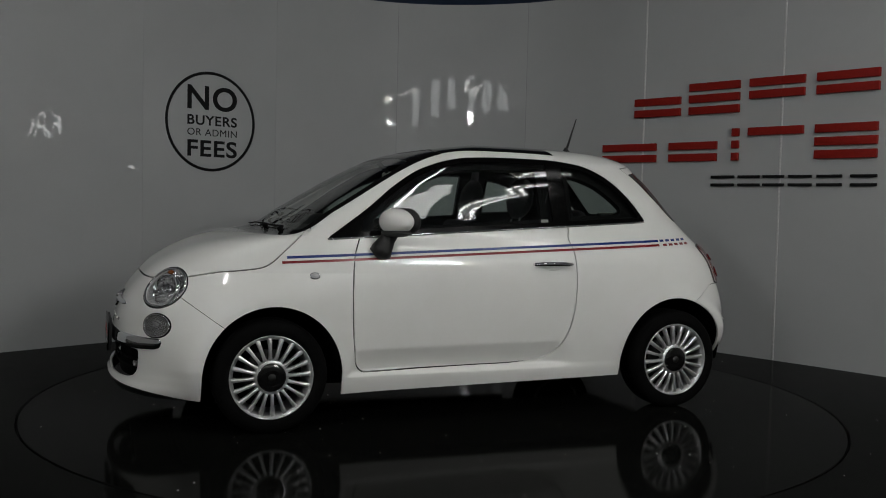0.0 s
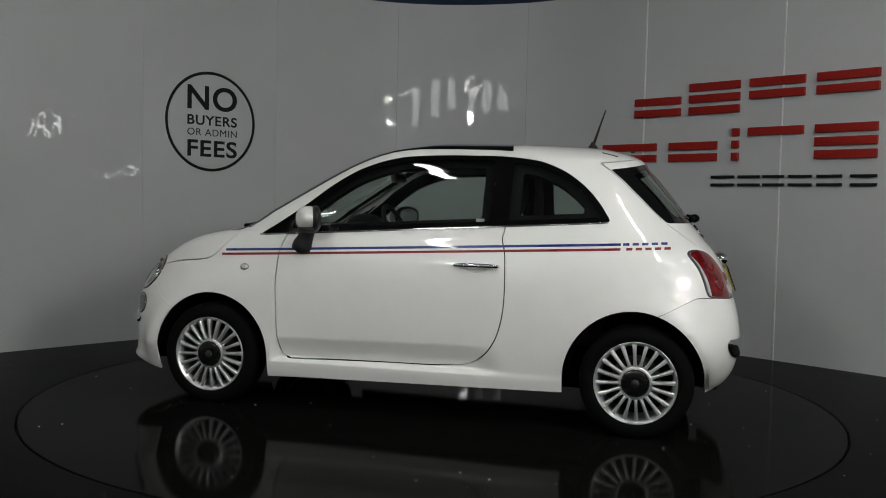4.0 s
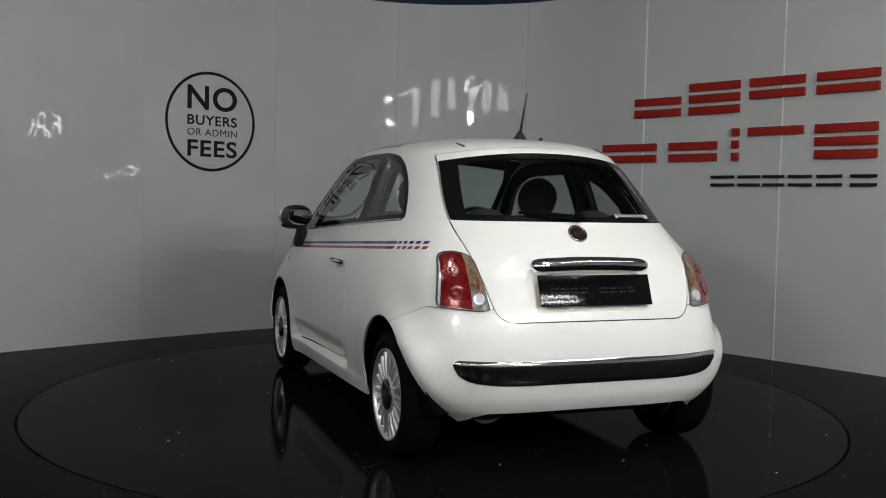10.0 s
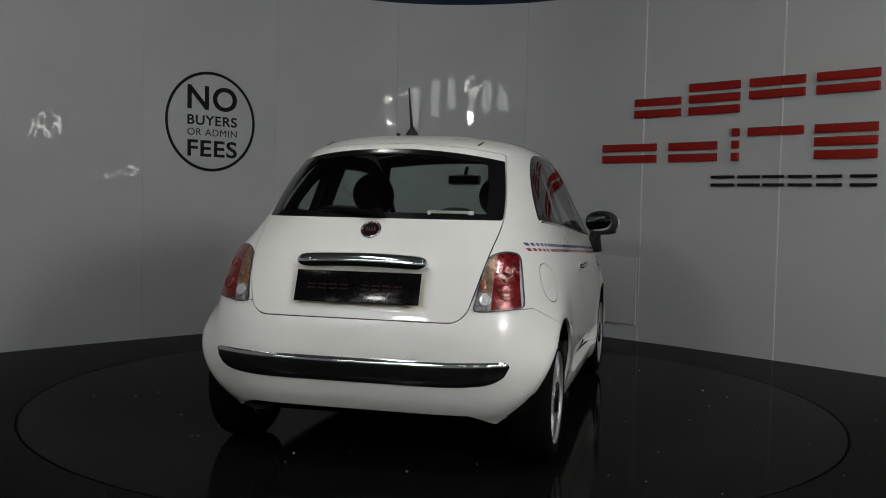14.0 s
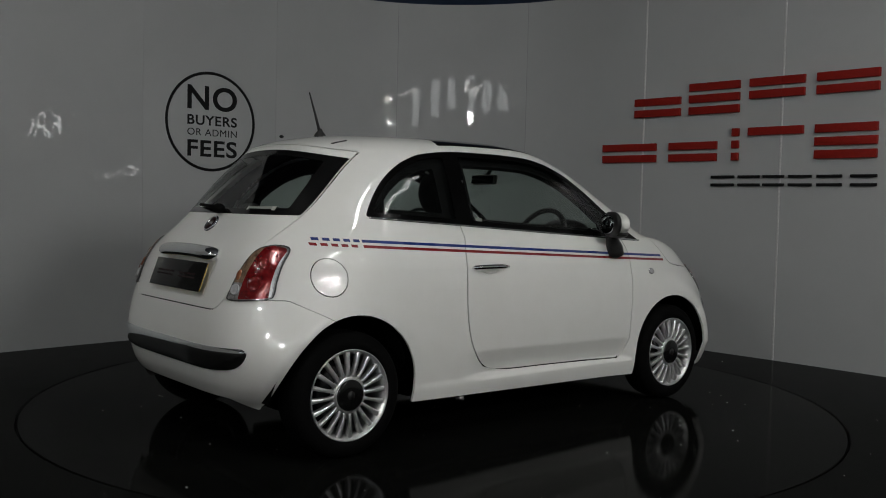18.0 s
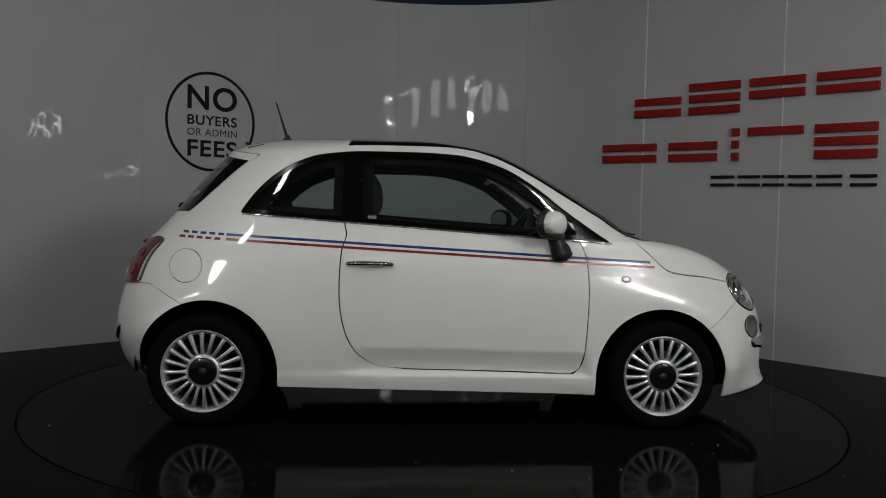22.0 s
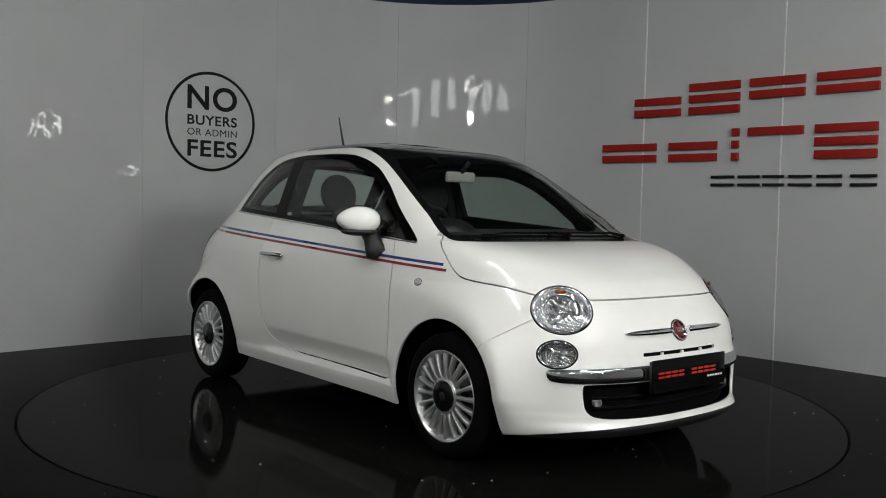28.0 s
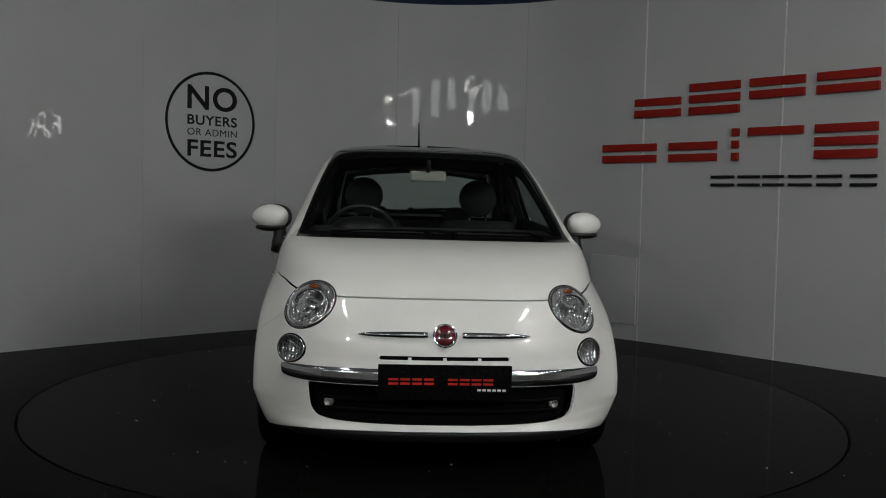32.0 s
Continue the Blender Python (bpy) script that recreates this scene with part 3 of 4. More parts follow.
    edge = np.abs(V[:, 1]) < 1e-6
    N[edge, 1] = 0
    N /= np.maximum(np.linalg.norm(N, axis=1, keepdims=True), 1e-12)
    return V, N, F


def compact(V, N, F):
    used = np.unique(F)
    back = np.zeros(len(V), int)
    back[used] = np.arange(len(used))
    return V[used], N[used], back[F]


def split(m, f):
    """Cuts mesh m along f = 0: the piece where f > 0 and the rest."""
    V, N, F = m
    val = f(V[:, 0], V[:, 1], V[:, 2])
    val = np.where(np.abs(val) < 1e-7, 1e-7, val)
    pos = val > 0
    count = pos[F].sum(1)
    keep = {True: [F[count == 3]], False: [F[count == 0]]}
    mix = F[(count == 1) | (count == 2)]
    if len(mix):
        lone_is = pos[mix].sum(1) == 1
        lone = np.argmax(pos[mix] == lone_is[:, None], axis=1)
        ar = np.arange(len(mix))
        a, b, c = mix[ar, lone], mix[ar, (lone + 1) % 3], mix[ar, (lone + 2) % 3]
        e = np.sort(np.concatenate([np.stack([a, b], 1), np.stack([a, c], 1)]), axis=1)
        ue, inv = np.unique(e, axis=0, return_inverse=True)
        inv = inv.ravel()
        t = val[ue[:, 0]] / (val[ue[:, 0]] - val[ue[:, 1]])
        nv = V[ue[:, 0]] + (V[ue[:, 1]] - V[ue[:, 0]]) * t[:, None]
        nn = N[ue[:, 0]] + (N[ue[:, 1]] - N[ue[:, 0]]) * t[:, None]
        nn /= np.maximum(np.linalg.norm(nn, axis=1, keepdims=True), 1e-12)
        p, q = inv[:len(mix)] + len(V), inv[len(mix):] + len(V)
        V, N = np.concatenate([V, nv]), np.concatenate([N, nn])
        for flag in (True, False):
            k = lone_is == flag
            keep[flag].append(np.stack([a, p, q], 1)[k])
            keep[not flag].append(np.concatenate([np.stack([p, b, c], 1)[k], np.stack([p, c, q], 1)[k]]))
    return compact(V, N, np.concatenate(keep[True])), compact(V, N, np.concatenate(keep[False]))


def welded(m):
    V, N, F = m
    key = np.round(V / 2e-6).astype(np.int64)
    _, first, inv = np.unique(key, axis=0, return_index=True, return_inverse=True)
    F = inv.ravel()[F]
    F = F[(F[:, 0] != F[:, 1]) & (F[:, 1] != F[:, 2]) & (F[:, 0] != F[:, 2])]
    return compact(V[first], N[first], F)


def mirrored(m):
    V, N, F = m
    return V * (1, -1, 1), N * (1, -1, 1), F[:, ::-1]


def both(m):
    a, b = m, mirrored(m)
    return welded((np.concatenate([a[0], b[0]]), np.concatenate([a[1], b[1]]), np.concatenate([a[2], b[2] + len(a[0])])))


def pushed(m, d):
    """The mesh moved along its normals by d, a number or one a vertex."""
    d = np.broadcast_to(d, (len(m[0]),))
    return m[0] + m[1] * d[:, None], m[1], m[2]


def rim_edges(F):
    e = np.concatenate([F[:, [0, 1]], F[:, [1, 2]], F[:, [2, 0]]])
    s = np.sort(e, axis=1)
    _, inv, cnt = np.unique(s, axis=0, return_inverse=True, return_counts=True)
    return e[cnt[inv.ravel()] == 1]


def hide(name, m, mat, parent, depth=0.010, label="", both_rims=False):
    """A panel of sheet: the skin piece with folded-in edges, its shading taken from the whole skin."""
    V, N, F = welded(m)
    rim = rim_edges(F)
    if depth:
        rv = np.unique(rim)
        low = np.zeros(len(V), int)
        low[rv] = np.arange(len(rv)) + len(V)
        cut = V[rv] - N[rv] * depth
        extra = np.concatenate([np.stack([rim[:, 0], low[rim[:, 0]], low[rim[:, 1]]], 1), np.stack([rim[:, 0], low[rim[:, 1]], rim[:, 1]], 1)]) if len(rim) else np.zeros((0, 3), int)
        V2, F2 = np.concatenate([V, cut]), np.concatenate([F, extra])
    else:
        V2, F2, extra = V, F, np.zeros((0, 3), int)
    me = bpy.data.meshes.new(name)
    me.from_pydata(V2.tolist(), [], F2.tolist())
    me.shade_smooth()
    flat = np.zeros(len(F2), bool)
    flat[len(F):] = True
    fn = np.cross(V2[F2[:, 1]] - V2[F2[:, 0]], V2[F2[:, 2]] - V2[F2[:, 0]])
    fn /= np.maximum(np.linalg.norm(fn, axis=1, keepdims=True), 1e-12)
    NN = np.concatenate([N, N[rv]]) if depth else N
    loops = np.where(flat[:, None, None], fn[:, None, :], NN[F2])
    me.normals_split_custom_set(loops.reshape(-1, 3).tolist())
    return part(name, me, mat, parent, label)


def shape(points, closed=True, fine=8):
    """A smooth closed outline through points (Catmull-Rom), as an array."""
    p = np.array(points, float)
    n = len(p)
    out = []
    for i in range(n):
        a, b, c, d = p[(i - 1) % n], p[i], p[(i + 1) % n], p[(i + 2) % n]
        for t in np.arange(fine) / fine:
            out.append(0.5 * (2 * b + (c - a) * t + (2 * a - 5 * b + 4 * c - d) * t**2 + (3 * b - a - 3 * c + d) * t**3))
    return np.array(out)


def inside(outline, u, v):
    """How far (u, v) lies inside the outline (negative outside)."""
    p, q = outline, np.roll(outline, -1, axis=0)
    best = np.full(u.shape, 1e9)
    hit = np.zeros(u.shape, bool)
    for (ax, ay), (bx, by) in zip(p, q):
        dx, dy = bx - ax, by - ay
        t = np.clip(((u - ax) * dx + (v - ay) * dy) / (dx * dx + dy * dy + 1e-12), 0, 1)
        best = np.minimum(best, (u - ax - t * dx) ** 2 + (v - ay - t * dy) ** 2)
        if dy:
            hit ^= ((ay > v) != (by > v)) & (u < ax + (v - ay) / dy * dx)
    return np.where(hit, 1, -1) * np.sqrt(best)


def dlo_low(x):
    return 1.030 + (x + .468) * (-.0596)


ARC = curve([(-1.02, 1.02), (-.985, 1.088), (-.896, 1.207), (-.808, 1.283), (-.72, 1.334), (-.60, 1.374), (-.365, 1.396), (-.156, 1.397), (.083, 1.388), (.20, 1.368), (.351, 1.318), (.502, 1.228), (.655, 1.108), (.809, 1.000), (.90, .940)])


def dlo_f(x, y, z):
    """Inside the side window opening."""
    slope = np.abs(ARC(x + .004) - ARC(x - .004)) / .008
    up = (ARC(x) - z) / np.sqrt(1 + slope**2)
    low = z - dlo_low(x)
    r = .012
    f = np.minimum(up, low)
    return np.where(x > .90, -.05, np.where((up < r) & (low < r), r - np.hypot(r - up, r - low), f))


DOOR = shape([(-.449, 1.05), (-.462, .96), (-.483, .885), (-.491, .739), (-.486, .611), (-.468, .515), (-.438, .436), (-.386, .367), (-.297, .314), (-.147, .297), (.105, .293), (.40, .288), (.66, .283), (.708, .292), (.735, .335), (.752, .449),
              (.760, .639), (.760, .724), (.750, .855), (.728, .928), (.700, .985), (.66, 1.05), (.30, 1.08), (-.2, 1.08)])
HOOD = curve([(.98, .985), (1.01, .959), (1.10, .878), (1.16, .825), (1.20, .806), (1.26, .796), (1.39, .782), (1.55, .753), (1.64, .740), (1.76, .737), (1.9, .737)])
SCREEN_Y = curve([(.95, .668), (1.20, .600), (1.39, .535), (1.48, .50)])
HATCH_Y = curve([(.60, .452), (.64, .460), (.70, .474), (.75, .489), (.936, .532), (1.06, .549), (1.36, .492), (1.40, .478)])
LAMP = shape([(.622, .925), (.575, .929), (.528, .905), (.512, .830), (.499, .745), (.494, .700), (.530, .693), (.60, .697), (.668, .705), (.680, .725), (.672, .785), (.660, .850), (.645, .905)])
GRILLE = shape([(0, .402), (.30, .402), (.52, .402), (.548, .392), (.546, .345), (.532, .292), (.49, .265), (.36, .254), (0, .250), (-.36, .254), (-.49, .265), (-.532, .292), (-.546, .345), (-.548, .392), (-.52, .402), (-.3, .402)])
FRONT_CHROME = shape([(0, .468), (.35, .468), (.60, .464), (.654, .462), (.662, .440), (.650, .416), (.60, .408), (.52, .404), (.30, .403), (0, .403), (-.3, .403), (-.52, .404), (-.60, .408), (-.650, .416), (-.662, .440), (-.654, .462), (-.60, .464), (-.35, .468)])
REAR_CHROME = shape([(0, .490), (.35, .491), (.60, .497), (.640, .492), (.640, .465), (.61, .425), (.54, .400), (.38, .389), (0, .387), (-.38, .389), (-.54, .400), (-.61, .425), (-.640, .465), (-.640, .492), (-.60, .497), (-.35, .491)])
HEAD_AT, FOG_AT = Vector((1.632, .558, .701)), Vector((1.686, .628, .524))
HEAD_N, FOG_N = Vector((.80, .50, .34)), Vector((.79, .60, .10))


def rounded(a, b, r):
    """Inside both edges a and b, with a corner of radius r between them."""
    return np.where((a < r) & (b < r), r - np.hypot(r - a, r - b), np.minimum(a, b))


def under(x, y, z):
    edge = np.interp(x, [-1.40, -.80, .8, 1.46, 1.6, 1.95], [.215, .205, .180, .166, .160, .172])
    middle = np.clip((.60 - np.abs(y)) / .13, 0, 1) * np.clip((-1.38 - x) / .05, 0, 1)
    return z - edge - .050 * middle * middle * (3 - 2 * middle)


def arch(x, y, z):
    out = np.full(x.shape, -1.0)
    for cx, rx, rz, cz in ((1.145, .338, .345, .278), (-1.135, .347, .362, .272)):
        d = np.sqrt(((x - cx) / rx) ** 2 + (np.maximum(z - cz, 0) / rz) ** 2)
        out = np.maximum(out, (1 - d) * rx)
    return np.where(y > .45, out, -np.abs(out) - .01)


def ball_cut(centre, radius, squash=1.0):
    return lambda x, y, z: radius - np.sqrt((x - centre[0]) ** 2 + (y - centre[1]) ** 2 + ((z - centre[2]) / squash) ** 2)


GAP = 0.0031


def cut_with_gap(m, f, gap=GAP):
    """Splits m along f and takes out a narrow gap between the two pieces."""
    a, b = split(m, lambda x, y, z: f(x, y, z) - gap)
    _, b = split(b, lambda x, y, z: f(x, y, z) + gap)
    return a, b


def skin_point(m, x, z):
    """The place and normal of the skin's left half nearest to (x, z) seen from the side."""
    i = np.argmin((m[0][:, 0] - x) ** 2 + (m[0][:, 2] - z) ** 2)
    return Vector(m[0][i]), Vector(m[1][i])


def skin_front(m, y, z, sign=1):
    """The place and normal nearest to (y, z) seen from the front (sign 1) or the rear (-1)."""
    k = (m[0][:, 0] * sign > 0.5)
    i = np.flatnonzero(k)[np.argmin((m[0][k, 1] - abs(y)) ** 2 + (m[0][k, 2] - z) ** 2)]
    p, n = Vector(m[0][i]), Vector(m[1][i])
    if y < 0:
        p.y, n.y = -p.y, -n.y
    return p, n


def wheel(car, x, side):
    w = new("wheel")
    w.parent = car
    w.matrix_basis = Matrix.Translation((x, side * WHEEL_Y, WHEEL_Z)) @ pose(0, 0, 0, -90 * side, 0, 0)
    # local z points outward from the car
    o = 0.088
    R = 0.280
    tyre = lathe([(.190, -o), (.205, -o - .004), (.235, -o - .006), (.258, -o + .004), (.272, -o + .016), (.2785, -o + .032), (R, -.03), (R, .03), (.2785, o - .032), (.272, o - .016), (.258, o - .004), (.238, o + .004), (.216, o + .003), (.205, o - .004), (.200, o - .016), (.19, 0)], 72, True)
    tyre_ob = part("tyre", tyre, RUBBER, w, "black road tyre")
    for zz in (-.035, 0, .035):
        part("tread_groove", lathe([(R + .0004, zz - .004), (R - .006, zz - .003), (R - .006, zz + .003), (R + .0004, zz + .004)], 72), DARK_VOID, tyre_ob)
    barrel = lathe([(.199, o - .002), (.2035, o + .001), (.2035, o - .006), (.1955, o - .013), (.185, o - .03), (.180, -o), (.176, -o), (.181, o - .032), (.190, o - .012), (.199, o - .002)], 72)
    rim_ob = part("rim", barrel, ALLOY, w, "silver multi-spoke alloy rim")
    # black sleeve over the silver barrel: the shade between the spokes as colour
    part("rim_shade", lathe([(.1885, o - .022), (.184, o - .034), (.179, -o + .01)], 72), DARK_VOID, rim_ob)
    spoke = bmesh.new()
    prof = [(.070, .026, o - .014), (.084, .018, o - .009), (.100, .0140, o - .006), (.130, .0150, o - .006), (.165, .0185, o - .008), (.190, .0225, o - .011), (.197, .0240, o - .013)]
    rows = []
    for r, wd, h in prof:
        rows.append([spoke.verts.new((r, y, hh)) for y, hh in ((-wd / 2, h - .026), (-wd / 2, h - .003), (-wd / 2 * .72, h), (wd / 2 * .72, h), (wd / 2, h - .003), (wd / 2, h - .026))])
    for a, b in zip(rows, rows[1:]):
        for i in range(5):
            spoke.faces.new((a[i], b[i], b[i + 1], a[i + 1]))
    bmesh.ops.recalc_face_normals(spoke, faces=spoke.faces[:])
    me = bpy.data.meshes.new("spoke")
    smooth(spoke)
    spoke.to_mesh(me)
    spoke.free()
    for i in range(20):
        part("spoke", me, ALLOY, rim_ob, at=pose(0, 0, 0, 0, 0, 18 * i + 3))
    hub = lathe([(.084, o - .035), (.084, o - .014), (.081, o - .008), (.075, o - .006), (.068, o - .006), (.0, o - .006)], 48)
    part("hub_ring", hub, ALLOY, rim_ob)
    part("hub_cap", lathe([(.0665, o - .007), (.066, o + .001), (.063, o + .003), (.030, o + .005), (.0, o + .0055)], 48), GLOSS_BLACK, w, "gloss black centre cap")
    part("cap_ring", lathe([(.0665, o - .006), (.0695, o - .002), (.0695, o - .006)], 48), CHROME, w)
    part("cap_emblem", lathe([(.020, o + .0045), (.0195, o + .0058), (0, o + .006)], 24), BLACK_PLASTIC, w)
    part("brake_disc", lathe([(.0, .012), (.125, .012), (.125, -.01), (0, -.01)], 40), plain("brake_steel", (.03, .03, .03), .6, metal=.5), w)
    # black cone closing the wheel's back in place of the shade there
    part("wheel_shade", lathe([(.181, -.07), (.0, -.05)], 40), DARK_VOID, w)
    return w


def lamp_frame(at, normal):
    """The lamp's own axes: level, upward along the skin, and out of it."""
    m = facing(at, normal)
    return np.array(m.to_3x3()), np.array(at)


def lamp_cut(at, normal, ru, rv):
    """Inside an oval of half axes ru and rv on the skin round at."""
    axes, o = lamp_frame(at, normal)

    def f(x, y, z):
        d = np.stack([x, y, z], -1) - o
        u, v, w = d @ axes[:, 0], d @ axes[:, 1], d @ axes[:, 2]
        r = np.sqrt((u / ru) ** 2 + (v / rv) ** 2)
        return np.where(np.abs(w) < .14, (1 - r) * min(ru, rv), -.1)
    return f


def headlamp(car, hole, at, normal, ru, rv, side, name, big):
    """A lamp that follows the skin: chrome or black bezel, silver bowl with flutes, clear lens."""
    lamp = new(name)
    lamp.parent = car
    tagged(lamp, "oval clear headlamp in a chrome bezel" if big else "oval clear lower front lamp")
    flip = (lambda g: g) if side > 0 else mirrored
    f = lamp_cut(at, normal, ru, rv)
    w = .013 if big else .005
    lens, bezel = split(hole, lambda x, y, z: f(x, y, z) - w)
    d = np.clip(f(bezel[0][:, 0], bezel[0][:, 1], bezel[0][:, 2]) / w, 0, 1)
    hide("bezel", flip(pushed(bezel, .001)), CLEAR_CELL if big else BLACK_PLASTIC, lamp, .02, "silver bezel" if big else "thin dark bezel")
    d = np.clip((f(lens[0][:, 0], lens[0][:, 1], lens[0][:, 2]) - w) / (min(ru, rv) - w), 0, 1)
    ob = hide("lens", flip(pushed(lens, .001 + .013 * np.sqrt(d))), LENS, lamp, 0, "clear domed lens")
    ob.visible_shadow = False
    bowl = pushed(lens, -(.008 + .050 * (1 - (1 - d) ** 2)))
    V, N, F = bowl
    hide("bowl", flip((V, N, F)), REFLECTOR, lamp, 0, "silver reflector bowl")
    m = facing((at[0], at[1] * side, at[2]), (normal[0], normal[1] * side, normal[2]))
    q = Matrix.Diagonal((ru / rv, 1, 1, 1))
    # rings round the lens, on a smooth surface through the skin there
    axes, o = lamp_frame(at, normal)
    loc = (hole[0] - o) @ axes
    terms = lambda u, v: np.stack([np.ones_like(u), u, v, u * u, u * v, v * v, u**3, u * u * v, u * v * v, v**3], -1)
    fit, _, _, _ = np.linalg.lstsq(terms(loc[:, 0], loc[:, 1]), loc[:, 2], rcond=None)
    turn = np.linspace(0, 2 * math.pi, 57)
    for ring_name, grow, thick, lift, mat in (("outer_seal", 1.0, .0036, -.001, RUBBER), ("bezel_ring", .925, .0055 if big else .003, .001, CHROME)):
        u, v = ru * grow * np.cos(turn), rv * grow * np.sin(turn)
        w = terms(u, v) @ fit + lift
        pts = np.stack([u, v, w], -1) @ axes.T + o
        part(ring_name, tube([(p[0], p[1] * side, p[2]) for p in pts], thick, 8), mat, lamp)
    if big:
        part("reflector_ring", lathe([(rv * .70, -.030), (rv * .72, -.004), (rv * .66, -.002), (rv * .62, -.028)], 56, at=q @ pose(0, -.010, 0)), CHROME, lamp, at=m)
        part("indicator", ball(.026, .011, .008, pose(.0, rv * .72, -.010)), AMBER_LENS, lamp, "amber indicator cover", at=m)
    for k in range(2):
        v = (k - .3) * rv * .36
        half = ru * .56 * math.sqrt(max(.05, 1 - (v / (rv * .62)) ** 2))
        part("reflector_flute", tube([(-half, v, -.024), (-half * .4, v - .003, -.036), (half * .4, v - .003, -.036), (half, v, -.024)], rv * .06, 8), REFLECTOR, lamp, at=m @ pose(0, 0, 0, 0, 0, 38 - 60 * k))
    if big:
        part("bulb_shield", lathe([(.0, .0), (.014, -.004), (.016, -.03)], 28, at=pose(.004, -.006, -.012)), CHROME, lamp, at=m)
    return lamp


def tail_lamp(car, m, half):
    """Cut from the rear corner: pale rim, red lens, amber and clear cells."""
    lens_all, _ = split(m, lambda x, y, z: inside(LAMP, y, z) - .007)
    rim, _ = split(m, lambda x, y, z: .0075 - inside(LAMP, y, z))
    flip = (lambda g: g) if half > 0 else mirrored
    lamp = new("tail_lamp")
    lamp.parent = car
    tagged(lamp, "red tail lamp with amber and clear cells")
    seal, _ = split(m, lambda x, y, z: .0035 - inside(LAMP, y, z))
    hide("lamp_seal", flip(pushed(seal, .0075)), TRIM_GREY, lamp, .012, "thin grey seal")
    hide("lamp_rim", flip(pushed(rim, .006)), CLEAR_LENS, lamp, .02, "pale clear rim")
    inner = lambda x, y, z: .560 - y
    cell, red = split(lens_all, inner)
    edge_cell, red = split(red, lambda x, y, z: y - (.664 - (z - .74) * .15))
    hide("side_lens", flip(pushed(edge_cell, .009)), CLEAR_CELL, lamp, .02, "clear side lens")
    d = np.clip(inside(LAMP, red[0][:, 1], red[0][:, 2]) / .04, 0, 1)
    hide("red_lens", flip(pushed(red, .006 + .008 * np.sqrt(d))), RED_LENS, lamp, .02, "red ribbed lens")
    top, low = split(cell, lambda x, y, z: z - .768)
    d = np.clip(inside(LAMP, top[0][:, 1], top[0][:, 2]) / .04, 0, 1)
    hide("upper_lens", flip(pushed(top, .006 + .008 * np.sqrt(d))), SMOKED_AMBER, lamp, .02, "smoky amber upper lens")
    d = np.clip(inside(LAMP, low[0][:, 1], low[0][:, 2]) / .04, 0, 1)
    hide("reversing_lens", flip(pushed(low, .006 + .008 * np.sqrt(d))), CLEAR_LENS, lamp, .02, "clear reversing lens")
    p, n = skin_front(m, .530 * half, .800, -1)
    part("amber_bulb", ball(.014, .024, .006, pose(0, 0, .012)), DULL_AMBER, lamp, "amber indicator bulb", at=facing(p, n))
    for yy, zz, r, mat in ((.608, .765, .032, RED_LENS), (.603, .850, .024, RED_LENS), (.534, .738, .024, CLEAR_CELL)):
        p, n = skin_front(m, yy * half, zz, -1)
        part("bulb_ring", lathe([(r, .008), (r, .0165), (r * .9, .0185), (r * .8, .016), (r * .4, .018), (0, .018)], 32), mat, lamp, at=facing(p, n))


def door_mirror(car, side):
    mir = new("door_mirror")
    mir.parent = car
    tagged(mir, "white door mirror on a black foot")
    mir.matrix_basis = Matrix.Identity(4)
    s = side
    swept = pose(.556, s * .842, 1.042, 0, 0, s * 27)
    bm = ball(.066, .107, .066, None, 32, 20, .9)
    for v in bm.verts:
        if v.co.x < -.012:
            v.co.x = -.012 - (abs(v.co.x) - .012) * .6
        out = max(0, v.co.y * s / .112)
        v.co.z *= 1 - .30 * out**1.5
        v.co.x *= 1 - .25 * out
    part("shell", bm, PAINT, mir, at=swept)
    part("glass", ball(.006, .092, .053, pose(-.058, -.004 * s, 0), 28, 14, .85), MIRROR, mir, at=swept)
    part("glass_frame", ball(.026, .116, .069, pose(-.036, .005 * s, 0), 28, 14, .85), BLACK_PLASTIC, mir, at=swept)
    under_shell = ball(.056, .092, .022, pose(0, -.006 * s, -.056), 24, 12)
    part("lower_shell", under_shell, BLACK_PLASTIC, mir, at=swept)
    part("foot", tube([(.560, s * .800, .995), (.585, s * .785, .955), (.612, s * .780, .905), (.622, s * .778, .880), (.625, s * .770, .868)], [.030, .034, .046, .050, .026], 16, 1.15), BLACK_PLASTIC, mir, "black mirror foot")


def door_handle(door, m, side):
    h = new("door_handle")
    h.parent = door
    tagged(h, "chrome pull handle")
    p, n = skin_point(m, -.339, .822)
    n.y *= side
    p.y *= side
    h.matrix_basis = facing(p, n)
    recess = ball(.062, .028, .004, pose(0, -.004, .001), 28, 10)
    part("recess", recess, PAINT, h)
    part("grip", tube([(-.119, 0, .006), (-.110, 0, .016), (-.06, .001, .025), (0, .001, .027), (.06, .001, .025), (.110, 0, .016), (.119, 0, .006)], [.006, .011, .0125, .0125, .0125, .011, .006], 12, 1.0), CHROME, h)
    part("key_cap", lathe([(.0085, 0), (.0085, .004), (0, .005)], 20, at=pose(.085 * side, 0, .026)), CHROME, h)


